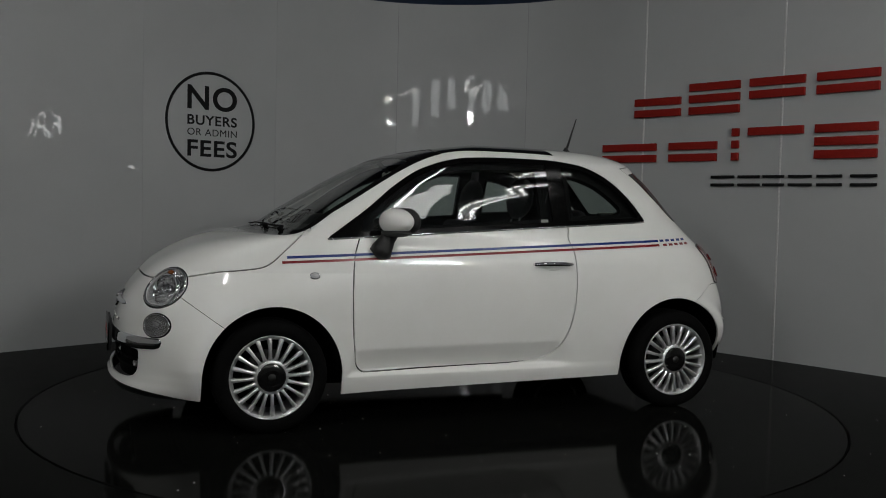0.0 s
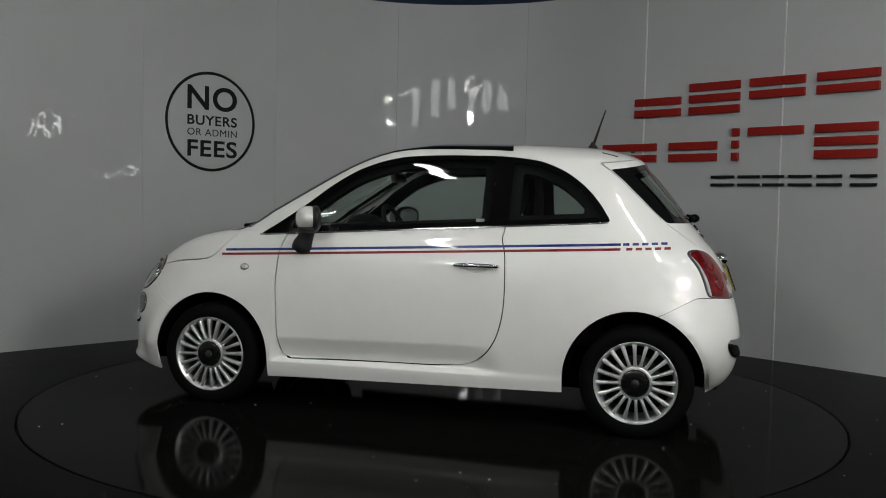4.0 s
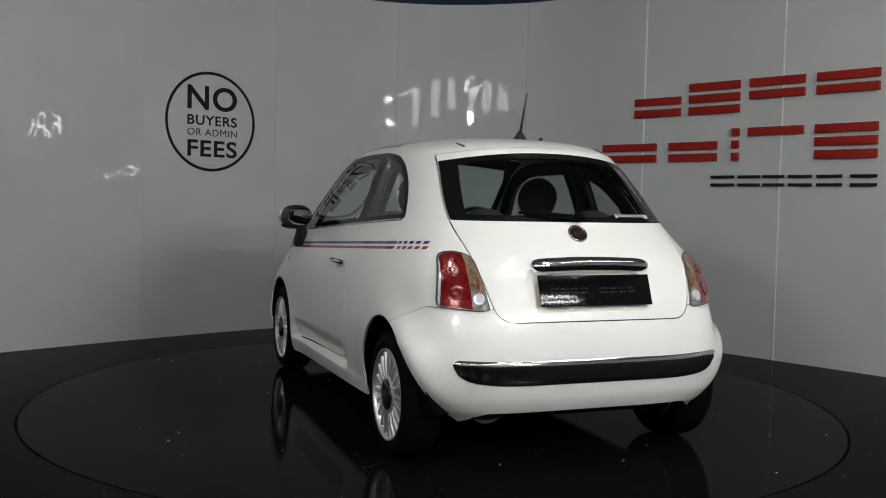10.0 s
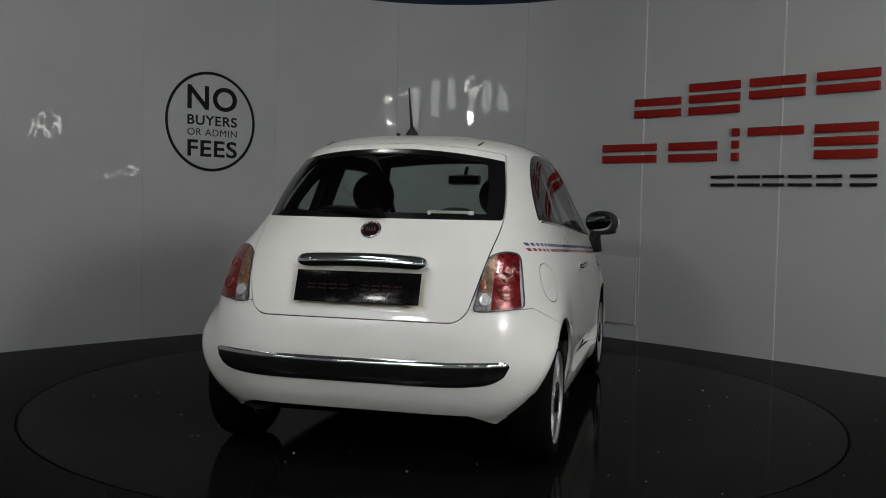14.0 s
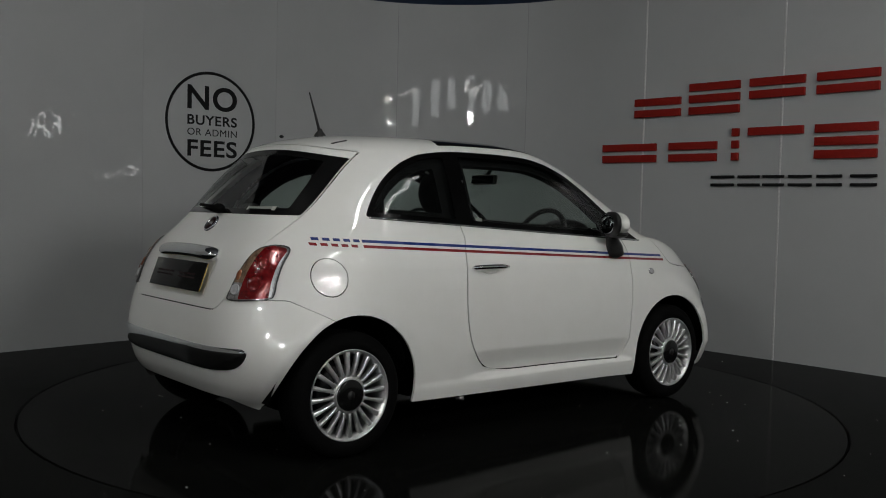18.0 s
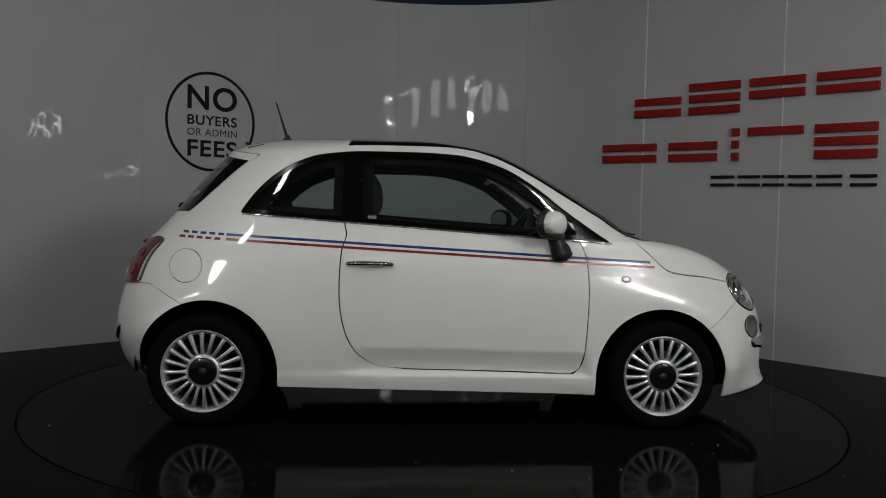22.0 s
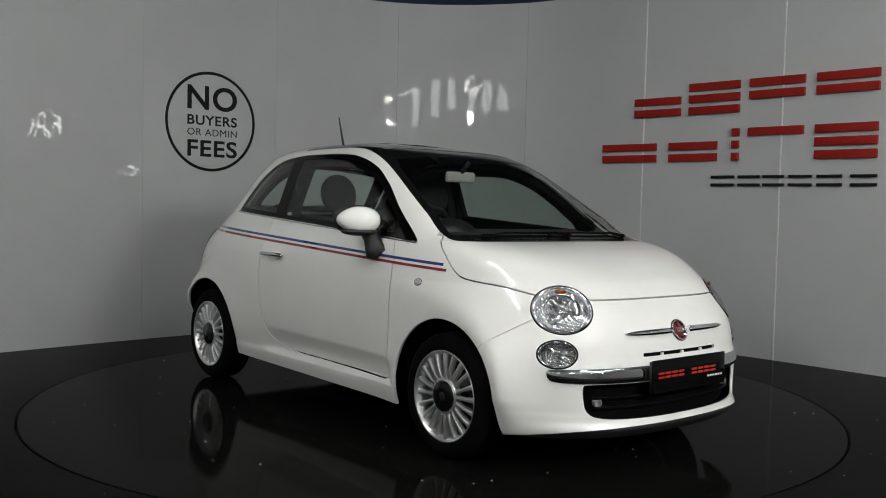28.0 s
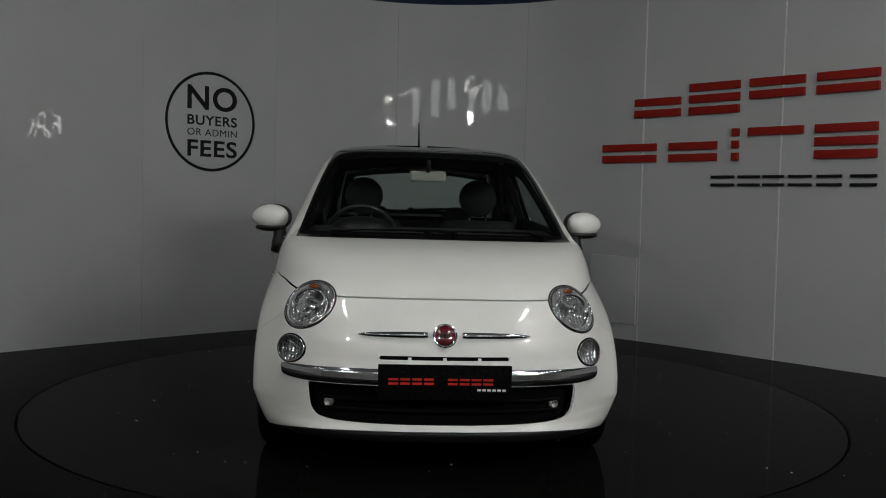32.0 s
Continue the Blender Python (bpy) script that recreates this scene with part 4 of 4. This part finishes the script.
def seat(car, x, y):
    s = tagged(new("front_seat"), "charcoal cloth seat with a round headrest")
    s.parent = car
    s.matrix_basis = pose(x, y, 0)
    part("seat_cushion", box(.50, .48, .16, .06, pose(.12, 0, .46, 0, -8, 0), 4), SEAT_CLOTH, s)
    part("seat_back", box(.15, .47, .60, .065, pose(-.17, 0, .74, 0, -16, 0), 4), SEAT_CLOTH, s)
    part("seat_back_shell", box(.03, .40, .50, .012, pose(-.245, 0, .76, 0, -16, 0), 3), TRIM_PALE, s, "pale moulded back shell")
    part("headrest", ball(.062, .120, .118, pose(-.285, 0, 1.175, 0, -10, 0), 28, 18), SEAT_CLOTH, s, "round black headrest")
    for d in (-.05, .05):
        part("headrest_post", tube([(-.245, d, 1.0), (-.275, d, 1.10)], .006, 8), CHROME, s)


def build_cabin(car):
    for y in (.36, -.36):
        seat(car, -.06, y)
    bench = tagged(new("rear_bench"), "dark cloth rear bench seat")
    bench.parent = car
    part("bench_back", box(.14, 1.02, .52, .05, pose(-.98, 0, .76, 0, -20, 0), 3), SEAT_CLOTH, bench)
    part("bench_cushion", box(.45, 1.02, .16, .05, pose(-.72, 0, .48), 3), SEAT_CLOTH, bench)
    for y in (.29, -.29):
        part("bench_headrest", ball(.055, .10, .07, pose(-1.075, y, 1.045, 0, -15, 0), 24, 14, .8), SEAT_CLOTH, bench)
    dash = tagged(new("dashboard"), "dark grey dashboard with a round dial hood")
    dash.parent = car
    part("dash_top", box(.42, 1.28, .18, .06, pose(.80, 0, .90, 0, 6, 0), 4), TRIM_GREY, dash)
    part("dial_hood", ball(.12, .16, .075, pose(.66, -.36, .985)), BLACK_PLASTIC, dash)
    part("centre_stack", box(.20, .30, .40, .05, pose(.66, 0, .70, 0, 12, 0), 3), TRIM_GREY, dash)
    wheel_ob = tagged(new("steering_wheel"), "black three-spoke steering wheel")
    wheel_ob.parent = car
    wheel_ob.matrix_basis = pose(.44, -.36, .945, 0, -64, 0)
    ring = lathe([(.183 + .015 * math.cos(a), .015 * math.sin(a)) for a in (2 * math.pi * i / 10 for i in range(10))], 40, True)
    part("wheel_ring", ring, BLACK_PLASTIC, wheel_ob)
    part("wheel_boss", ball(.06, .055, .03), BLACK_PLASTIC, wheel_ob)
    for a in (90, 210, 330):
        part("wheel_spoke", box(.14, .03, .014, .005, pose(.10 * math.cos(radians(a + 90)), .10 * math.sin(radians(a + 90)), 0, 0, 0, a + 90)), BLACK_PLASTIC, wheel_ob)
    mir = tagged(new("inside_mirror"), "dark rear-view mirror on the windscreen")
    mir.parent = car
    part("mirror_shell", box(.035, .205, .060, .018, pose(.33, 0, 1.285, 0, 8, 0), 4), TRIM_PALE, mir)
    part("mirror_glass", box(.004, .186, .045, .0015, pose(.311, 0, 1.285, 0, 8, 0)), GLOSS_BLACK, mir)
    part("mirror_stem", tube([(.345, 0, 1.31), (.40, 0, 1.365)], .012, 8), BLACK_PLASTIC, mir)
    shelf = tagged(new("parcel_shelf"), "black parcel shelf under the rear window")
    shelf.parent = car
    part("shelf_board", box(.30, .96, .02, .006, pose(-1.16, 0, 1.0)), SEAT_CLOTH, shelf)
    part("floor_carpet", box(2.3, 1.20, .03, .01, pose(-.1, 0, .28)), DARK_VOID, car)
    for s in (1, -1):
        part("door_card", box(1.05, .03, .52, .012, pose(.14, s * .665, .69), 3), TRIM_GREY, car, "dark grey inner door card")
        part("inner_pillar", tube([(-.43, s * .64, .98), (-.445, s * .575, 1.22), (-.44, s * .515, 1.355)], [.034, .028, .024], 10), TRIM_GREY, car, "grey inner pillar cover")
        part("seat_belt", tube([(-.40, s * .625, 1.25), (-.34, s * .60, 1.0), (-.28, s * .56, .62)], .012, 6, .25), SEAT_CLOTH, car)


def plain_bars(parent, rows, mat, at, depth=.0012):
    for x, y, w, h in rows:
        part("printed_bar", box(w, h, depth, .0, pose(x, y, 0)), mat, parent, at=at)


def build_car():
    car = tagged(new("hatchback_car"), "white three-door hatchback with red and blue side stripes", "car")
    whole = skin()
    for at in (HEAD_AT, FOG_AT):
        at.x = skin_front(whole, at.y, at.z)[0].x - .004
    m, _ = split(whole, under)
    _, m = split(m, arch)
    # black air dam along the front bumper's lower edge
    dam, m = split(m, lambda x, y, z: np.where(x > 1.30, np.interp(x, [1.46, 1.60, 1.75, 1.86], [.166, .186, .212, .226]) - z, -1.0))
    full_half = m
    # openings of the glass
    dlo, m = split(m, dlo_f)
    screen_f = lambda x, y, z: np.minimum.reduce([SCREEN_Y(z) - y, z - .9620, x - .20, 1.405 + .05 * (1 - (y / .55) ** 2) - z + 0 * x])
    roof_f = lambda x, y, z: np.minimum.reduce([SCREEN_Y(z) - .004 - y, x + .415 + .05 * (y / .5) ** 2, z - 1.30])
    screen, m = split(m, lambda x, y, z: np.where(x > .2, screen_f(x, y, z), -.05 - abs(x - .2)))
    roof, m = split(m, roof_f)
    rear_f = lambda x, y, z: np.minimum.reduce([HATCH_Y(z) - .004 - y, z - 1.062, 1.380 - .045 * (y / .48) ** 2 - z, -.9 - x])
    rglass, m = split(m, rear_f)
    # lamps and grille openings
    lamp_f = lambda x, y, z: np.where(x < -1, inside(LAMP, y, z), -1.0)
    lamp_piece, m = split(m, lamp_f)
    head_hole, m = split(m, lamp_cut(HEAD_AT, HEAD_N, .128, .110))
    fog_hole, m = split(m, lamp_cut(FOG_AT, FOG_N, .083, .057))
    grille_f = lambda x, y, z: np.where(x > 1, inside(GRILLE, y, z), -1.0)
    grille_piece, m = split(m, grille_f)
    slot_f = lambda x, y, z: np.where(x > 1, np.minimum(.262 - y, .0075 - np.abs(z - .513)), -1.0)
    slot_piece, m = split(m, slot_f)
    # panels
    door_f = lambda x, y, z: inside(DOOR, x, z)
    door, m = cut_with_gap(m, door_f)
    hood_f = lambda x, y, z: np.where(x > .9, np.minimum(z - HOOD(x), x - .95), -.2)
    hood, m = cut_with_gap(m, hood_f)
    fascia_f = lambda x, y, z: (x - (1.406 + (z - .542) / .715)) * .58
    fascia, m = cut_with_gap(m, lambda x, y, z: np.where(x > 1.1, fascia_f(x, y, z), -.2), .0014)
    hatch_f = lambda x, y, z: np.where(x < -.9, np.minimum(rounded(HATCH_Y(z) - y, z - .6475, .065), 1.408 - .04 * (y / .48) ** 2 - z), -.2)
    hatch, m = cut_with_gap(m, hatch_f, .0024)
    bumper_f = lambda x, y, z: np.where(x < -1.0, np.minimum(.635 + np.minimum((-1.291 - x) * .5, .068) - z, -1.20 - x), -.2)
    bumper, m = cut_with_gap(m, bumper_f, .0014)
    fuel_f = lambda x, y, z: .082 - np.hypot(x + 1.245, z - .798)
    cap, right_shell = cut_with_gap(m, fuel_f, .0020)

    # the welded shell: left side whole, right side with its filler flap
    a, b = m, mirrored(right_shell)
    shell = welded((np.concatenate([a[0], b[0]]), np.concatenate([a[1], b[1]]), np.concatenate([a[2], b[2] + len(a[0])])))
    hide("body_shell", shell, PAINT, car, .012)
    hide("filler_flap", mirrored(cap), PAINT, car, .008, "round white fuel filler flap")
    hide("bonnet", both(hood), PAINT, car, .010)
    hide("front_bumper", both(fascia), PAINT, car, .012)
    hide("air_dam", pushed(both(dam), -.012), BLACK_PLASTIC, car, .010, "matt black air dam under the bumper")
    tail = hide("tailgate", both(hatch), PAINT, car, .010)
    hide("rear_bumper", both(bumper), PAINT, car, .012)

    # near-black lining just inside, seen only through the gaps: it stands in for their shade
    lining = pushed(both(full_half), -.016)
    V, N, F = lining
    y = np.abs(V[:, 1])
    glassy = (dlo_f(V[:, 0], y, V[:, 2]) > -.012) | ((V[:, 0] > .2) & (screen_f(V[:, 0], y, V[:, 2]) > -.012)) | (rear_f(V[:, 0], y, V[:, 2]) > -.012) | (roof_f(V[:, 0], y, V[:, 2]) > -.01)
    lamps = (ball_cut(HEAD_AT, .16)(V[:, 0], y, V[:, 2]) > 0) | (ball_cut(FOG_AT, .11)(V[:, 0], y, V[:, 2]) > 0)
    opening = grille_f(V[:, 0], y, V[:, 2]) > -.012
    F = F[~(glassy | lamps | opening)[F].any(1)]
    hide("gap_shade_lining", compact(V, N, F), DARK_VOID, car, 0)
    # black sheet set behind the grille opening as the shade of its depth
    hide("grille_shade", pushed(both(grille_piece), -.05), DARK_VOID, car, 0)
    for yy in (-.131, 0, .131):
        p, n = skin_front(whole, yy, .513)
        part("slot_divider", box(.014, .013, .010, .002), PAINT, car, at=facing(p - n * .005, n))
    # black sheet close behind the slot, standing in for the shade inside it
    hide("slot_shade", pushed(both(slot_piece), -.012), DARK_VOID, car, 0)
    hide("roof_glass", pushed(both(roof), .0004), ROOF_GLASS, car, 0, "dark panoramic roof glass")

    # windscreen and rear window: glass with a black printed border
    pane_f = lambda x, y, z: screen_f(x, y, z) - .028 - .03 * np.clip((z - 1.30) / .1, 0, 1) * 1.2
    pane, border = split(screen, pane_f)
    hide("windscreen", pushed(both(pane), -.003), GLASS, car, 0, "greenish windscreen glass").visible_shadow = False
    hide("windscreen_border", pushed(both(border), -.002), GLOSS_BLACK, car, .006, "black printed windscreen border")
    pane, border = split(rglass, lambda x, y, z: np.minimum(rear_f(x, y, z) - .026, HATCH_Y(z) - .066 - y))
    hide("rear_window", pushed(both(pane), .001), GLASS, tail, 0, "greenish rear window").visible_shadow = False
    hide("rear_window_border", pushed(both(border), .001), GLOSS_BLACK, tail, .006, "black printed window border")

    # side glass, pillar trim, chrome waist strip
    front_pane = lambda x, y, z: np.minimum.reduce([dlo_f(x, y, z) - .026, x + .385, (.70 - .25 * (z - 1.0)) - x])
    rear_pane = lambda x, y, z: np.minimum.reduce([dlo_f(x, y, z) - .026, -.485 - x])
    fp, rest = split(dlo, front_pane)
    rp, frame_piece = split(rest, rear_pane)
    belt, _ = split(full_half, lambda x, y, z: np.where((x > -1.02) & (x < .93), np.minimum(dlo_f(x, y, z) + .03, z - .97), -.05))
    front_view = lambda x, y, z: np.minimum.reduce([dlo_f(x, y, z) - .052, x + .335, (.64 - .25 * (z - 1.0)) - x])
    rear_view = lambda x, y, z: np.minimum.reduce([dlo_f(x, y, z) - .062, -.535 - x, x + .865])
    _, trim_ring = split(split(belt, front_view)[1], rear_view)
    stripe_z = lambda x: .959 - (x + 1.182) * .0452
    for side in (1, -1):
        flip = (lambda g: g) if side > 0 else mirrored
        d = hide("door", flip(door), PAINT, car, .012)
        hide("door_glass", flip(pushed(fp, -.004)), GLASS, d, 0, "greenish door window").visible_shadow = False
        hide("quarter_glass", flip(pushed(rp, -.003)), GLASS, car, 0, "greenish rear side window").visible_shadow = False
        hide("window_frame", flip(pushed(frame_piece, -.003)), PILLAR_BLACK, car, .010, "black window frame and pillar cover")
        hide("inner_window_trim", flip(pushed(trim_ring, -.040)), TRIM_BLACK, car, .03, "dark inner trim around the side windows")
        rod = []
        for k in range(40):
            xx = -.985 + 1.865 * k / 39
            p, n = skin_point(whole, xx, dlo_low(xx) - .003)
            rod.append((xx, (p.y + .003) * side, dlo_low(xx) - .003))
        part("waist_strip", tube(rod, .0062, 8), CHROME, car, "thin chrome waist strip")
        door_handle(d, whole, side)
        for name, mat, off in (("blue_stripe", STRIPE_BLUE, 0.0), ("red_stripe", STRIPE_RED, -.0235)):
            upper = lambda x, y, z: stripe_z(x) + off + .0063 - z
            lower = lambda x, y, z: z - stripe_z(x) - off + .0063
            ribbon = split(split(full_half, upper)[0], lower)[0]
            piece = split(split(ribbon, lambda x, y, z: x + 1.055)[0], lambda x, y, z: 1.082 - off - x)[0]
            hide(name, flip(pushed(piece, .0008)), mat, car, 0)
            for k in range(5):
                x0 = -1.278 + .0455 * k + off * .7
                dash_piece = split(split(ribbon, lambda x, y, z: x - x0)[0], lambda x, y, z: x0 + .030 - x)[0]
                hide(name + "_dash", flip(pushed(dash_piece, .0008)), mat, car, 0)
        p, n = skin_point(whole, .943, .766)
        rep = part("side_repeater", ball(.024, .016, .009, None, 24, 12), CLEAR_CELL, car, "small clear side repeater", at=facing((p.x, p.y * side, p.z), (n.x, n.y * side, n.z)))
        part("repeater_ring", lathe([(.024, -.002), (.025, .003), (.021, .004)], 32, at=Matrix.Diagonal((1.05, .72, 1, 1))), CHROME, rep)
        headlamp(car, head_hole, HEAD_AT, HEAD_N, .128, .110, side, "headlamp", True)
        headlamp(car, fog_hole, FOG_AT, FOG_N, .083, .057, side, "front_side_lamp", False)
        tail_lamp(car, lamp_piece, side)
        door_mirror(car, side)
        for wx in (WHEEL_X + .005, -WHEEL_X):
            wheel(car, wx, side)
            liner = bmesh.new()
            ring = []
            for k in range(25):
                a = math.pi * (-.02 + 1.04 * k / 24)
                ring.append([liner.verts.new((wx + .349 * math.cos(a), side * yy, .28 + .349 * math.sin(a))) for yy in (.40, .775 - .075 * max(0, 1 - math.sin(a) / .55))])
            mid = liner.verts.new((wx, side * .40, .28))
            for q, w in zip(ring, ring[1:]):
                liner.faces.new((q[0], q[1], w[1], w[0]))
                liner.faces.new((q[0], w[0], mid))
            part("wheel_arch_liner", smooth(liner), DARK_VOID, car)

    # bumper brightwork, lifted from the skin with a rounded section
    for name, outline, sign in (("front_chrome_bar", FRONT_CHROME, 1), ("rear_chrome_bar", REAR_CHROME, -1)):
        piece, _ = split(full_half, lambda x, y, z: np.where(x * sign > 1, inside(outline, y, z), -1.0))
        d = np.clip(inside(outline, piece[0][:, 1], piece[0][:, 2]) / .017, 0, 1)
        piece = pushed(piece, .003 + .009 * np.sqrt(1 - (1 - d) ** 2))
        V, N, F = both(piece)
        fn = np.cross(V[F[:, 1]] - V[F[:, 0]], V[F[:, 2]] - V[F[:, 0]])
        N2 = np.zeros_like(V)
        for j in range(3):
            np.add.at(N2, F[:, j], fn)
        N2 /= np.maximum(np.linalg.norm(N2, axis=1, keepdims=True), 1e-12)
        hide(name, (V, N2, F), CHROME, car, .012, "bright chrome bumper bar")

    # lower grille bars and small front lamps
    for zz in (.300, .342):
        pts = []
        for k in range(21):
            yy = -.50 + k * .05
            p, n = skin_front(whole, yy, zz)
            pts.append(p - n * .028)
        part("grille_bar", tube(pts, .006, 8), RUBBER, car)
    for yy in (-.472, .472):
        p, n = skin_front(whole, yy, .322)
        part("round_fog_lamp", lathe([(.019, -.06), (.019, -.030), (.016, -.027), (.014, -.032), (0, -.040)], 32), CLEAR_LENS, car, "small round fog lamp", at=facing(p, n))
    # slim chrome bars beside the nose badge
    for s in (1, -1):
        pts, rad = [], []
        for k in range(12):
            yy = .060 + .286 * k / 11
            p, n = skin_front(whole, yy * s, .600)
            pts.append(p + n * .006)
            rad.append(.0115 * (1 - (k / 11) ** 4) + .0035)
        part("nose_bar", tube(pts, rad, 10), CHROME, car, "slim tapered chrome bar")
    for s, zz, r in ((1, .602, .051), (-1, 1.008, .047)):
        p, n = skin_front(whole, 0, zz, s)
        badge = new("badge")
        badge.parent = car
        tagged(badge, "round chrome-rimmed red badge")
        badge.matrix_basis = facing(p, n)
        part("badge_ring", lathe([(r, -.004), (r, .006), (r - .004, .010), (r - .010, .009), (r - .011, .005)], 40), CHROME, badge)
        part("badge_face", lathe([(r - .010, .004), (r - .012, .007), (0, .008)], 40), BADGE_RED if s > 0 else DEEP_RED, badge)
        plain_bars(badge, [(-.018, 0, .006, .022), (-.006, 0, .006, .022), (.006, 0, .006, .022), (.018, 0, .006, .022)], CHROME, pose(0, 0, .0085), .002)

    # plates
    fplate = new("front_plate")
    fplate.parent = car
    tagged(fplate, "gloss black show plate with plain printed bars")
    fplate.matrix_basis = facing((1.884, 0, .425), (1, 0, .04))
    part("plate_board", box(.530, .140, .006, .002), PLATE_BLACK, fplate)
    part("plate_carrier", box(.520, .134, .016, .003, pose(0, -.003, -.010)), BLACK_PLASTIC, fplate)
    red_rows = []
    for k in range(9):
        if k != 4:
            u = -.205 + .047 * k
            red_rows += [(u, .012, .039, .009), (u, -.005, .039, .009)]
    plain_bars(fplate, red_rows, PLATE_RED, pose(0, 0, .0035))
    plain_bars(fplate, [(.135 + .02 * k, -.028, .014, .008) for k in range(6)], PLATE_WHITE, pose(0, 0, .0035))
    rplate = new("rear_plate")
    rplate.parent = tail
    tagged(rplate, "black show plate in a recess")
    p, n = skin_front(whole, 0, .775, -1)
    rplate.matrix_basis = facing(Vector((-1.594, 0, .772)), (-1, 0, .36))
    part("plate_board", box(.545, .136, .006, .002, pose(0, 0, .012)), PLATE_BLACK, rplate)
    part("plate_backing", box(.540, .130, .004, .001, pose(.0, 0, .0068)), PLATE_YELLOW, rplate, "yellow plate behind the show plate")
    part("plate_surround", box(.500, .120, .01, .004, pose(0, 0, -.003)), PAINT, rplate)
    plain_bars(rplate, [(-.20 + .047 * k, dz, .036, .007) for k in range(9) if k != 4 for dz in (.008, -.009)], DEEP_RED, pose(0, 0, .0155))
    # dark seam at the front corners of the roof spoiler
    for s in (1, -1):
        p, n = skin_point(whole, -.962, 1.414)
        part("spoiler_seam", box(.010, .085, .006, .002), BLACK_PLASTIC, car, "short dark seam at the spoiler's corner", at=facing((p.x, p.y * s, p.z), (n.x, n.y * s, n.z), (1, 0, 0)))
    # tailgate pull with its chrome hood
    ys = np.linspace(-.29, .29, 15)
    xs = [skin_front(whole, yy, .880, -1)[0].x for yy in ys]
    bend, _, base = np.polyfit(ys, xs, 2)
    pts, rad = [], []
    for k in range(41):
        u = 2 * k / 40 - 1
        pts.append((base + bend * (.292 * u) ** 2 - .008, .292 * u, .874 + .010 * (1 - u * u)))
        rad.append(.040 * math.sqrt(1 - abs(u) ** 14) + .004)
    part("tailgate_handle", tube(pts, rad, 18, .80), CHROME, tail, "chrome tailgate handle hood")
    # rear wiper
    wip = new("rear_wiper")
    wip.parent = tail
    part("wiper_arm", tube([(-1.405, -.02, 1.082), (-1.395, .10, 1.094), (-1.370, .26, 1.102)], [.014, .010, .007], 10), RUBBER, wip)
    part("wiper_hub", ball(.030, .028, .024, pose(-1.408, -.02, 1.085)), RUBBER, wip)
    # front wipers
    for y0, y1 in ((.10, -.50), (.52, -.05)):
        wip = new("front_wiper")
        wip.parent = car
        pts = []
        for k in range(9):
            yy = y0 + (y1 - y0) * k / 8
            p, n = skin_front(whole, yy, .985 + .012 * math.sin(math.pi * k / 8))
            pts.append(p + n * .007)
        part("wiper_arm", tube(pts, [.008, .007, .006, .005, .005, .004, .004, .004, .004], 8), RUBBER, wip)
        part("wiper_hub", ball(.014, .014, .012, pose(*pts[0])), RUBBER, wip)
    # small pale stickers in the windows
    p, n = skin_front(whole, -.33, 1.098, -1)
    part("window_sticker", box(.20, .022, .001, 0), TRIM_PALE, tail, "pale strip sticker in the rear window", at=facing(p - n * .004, n))
    for s in (1, -1):
        p, n = skin_point(whole, -.335, 1.045)
        part("window_sticker", box(.042, .040, .001, 0), TRIM_PALE, car, "small pale window sticker", at=facing((p.x, (p.y - .008) * s, p.z), (n.x, n.y * s, n.z)))
    # antenna
    mast = new("antenna")
    mast.parent = car
    part("antenna_base", lathe([(.034, -.012), (.026, .004), (.015, .016), (.009, .03)], 24, at=pose(-.833, 0, 1.478)), BLACK_PLASTIC, mast)
    part("antenna_rod", tube([(-.836, 0, 1.49), (-.868, 0, 1.59), (-.901, 0, 1.69)], [.0085, .006, .0035], 8), BLACK_PLASTIC, mast)
    part("washer_nozzle", ball(.012, .010, .008, pose(-1.06, 0, 1.452)), BLACK_PLASTIC, car)
    # underside
    part("floor_pan", joined(box(2.9, 1.02, .05, .02, pose(.1, 0, .205)), box(1.36, 1.16, .045, .02, pose(0, 0, .205))), DARK_VOID, car)
    part("front_undertray", box(.34, 1.00, .03, .01, pose(1.58, 0, .205)), DARK_VOID, car)
    part("rear_undertray", box(.26, .94, .04, .02, pose(-1.42, 0, .30)), DARK_VOID, car)
    part("exhaust_tip", lathe([(.0, -.05), (.030, -.05), (.034, .06), (.039, .06), (.039, -.08)], 28, at=pose(-1.485, .47, .262, 0, -98, 0) @ Matrix.Diagonal((1, 1.7, 1, 1))), plain("exhaust_steel", (.02, .018, .016), .5, metal=.5, shine=.2), car, "dull steel exhaust tip")
    part("rear_axle", tube([(-1.15, -.62, .27), (-1.15, .62, .27)], .035, 12), DARK_VOID, car)
    part("front_axle", tube([(1.15, -.62, .27), (1.15, .62, .27)], .03, 12), DARK_VOID, car)
    build_cabin(car)
    return car


car = build_car()


# ---- the turning of car and table ----
def turned(t):
    return pose(0, 0, 0, 0, 0, 200.934 - 8.9659 * t)


def motions():
    seat_on = Matrix.Translation((-.0494, -.0894, 0)) @ pose(0, 0, 0, -.18)
    walk(car, [(t, turned(t) @ seat_on) for t in range(33)])
    walk(table, [(t, turned(t)) for t in range(33)])


motions()
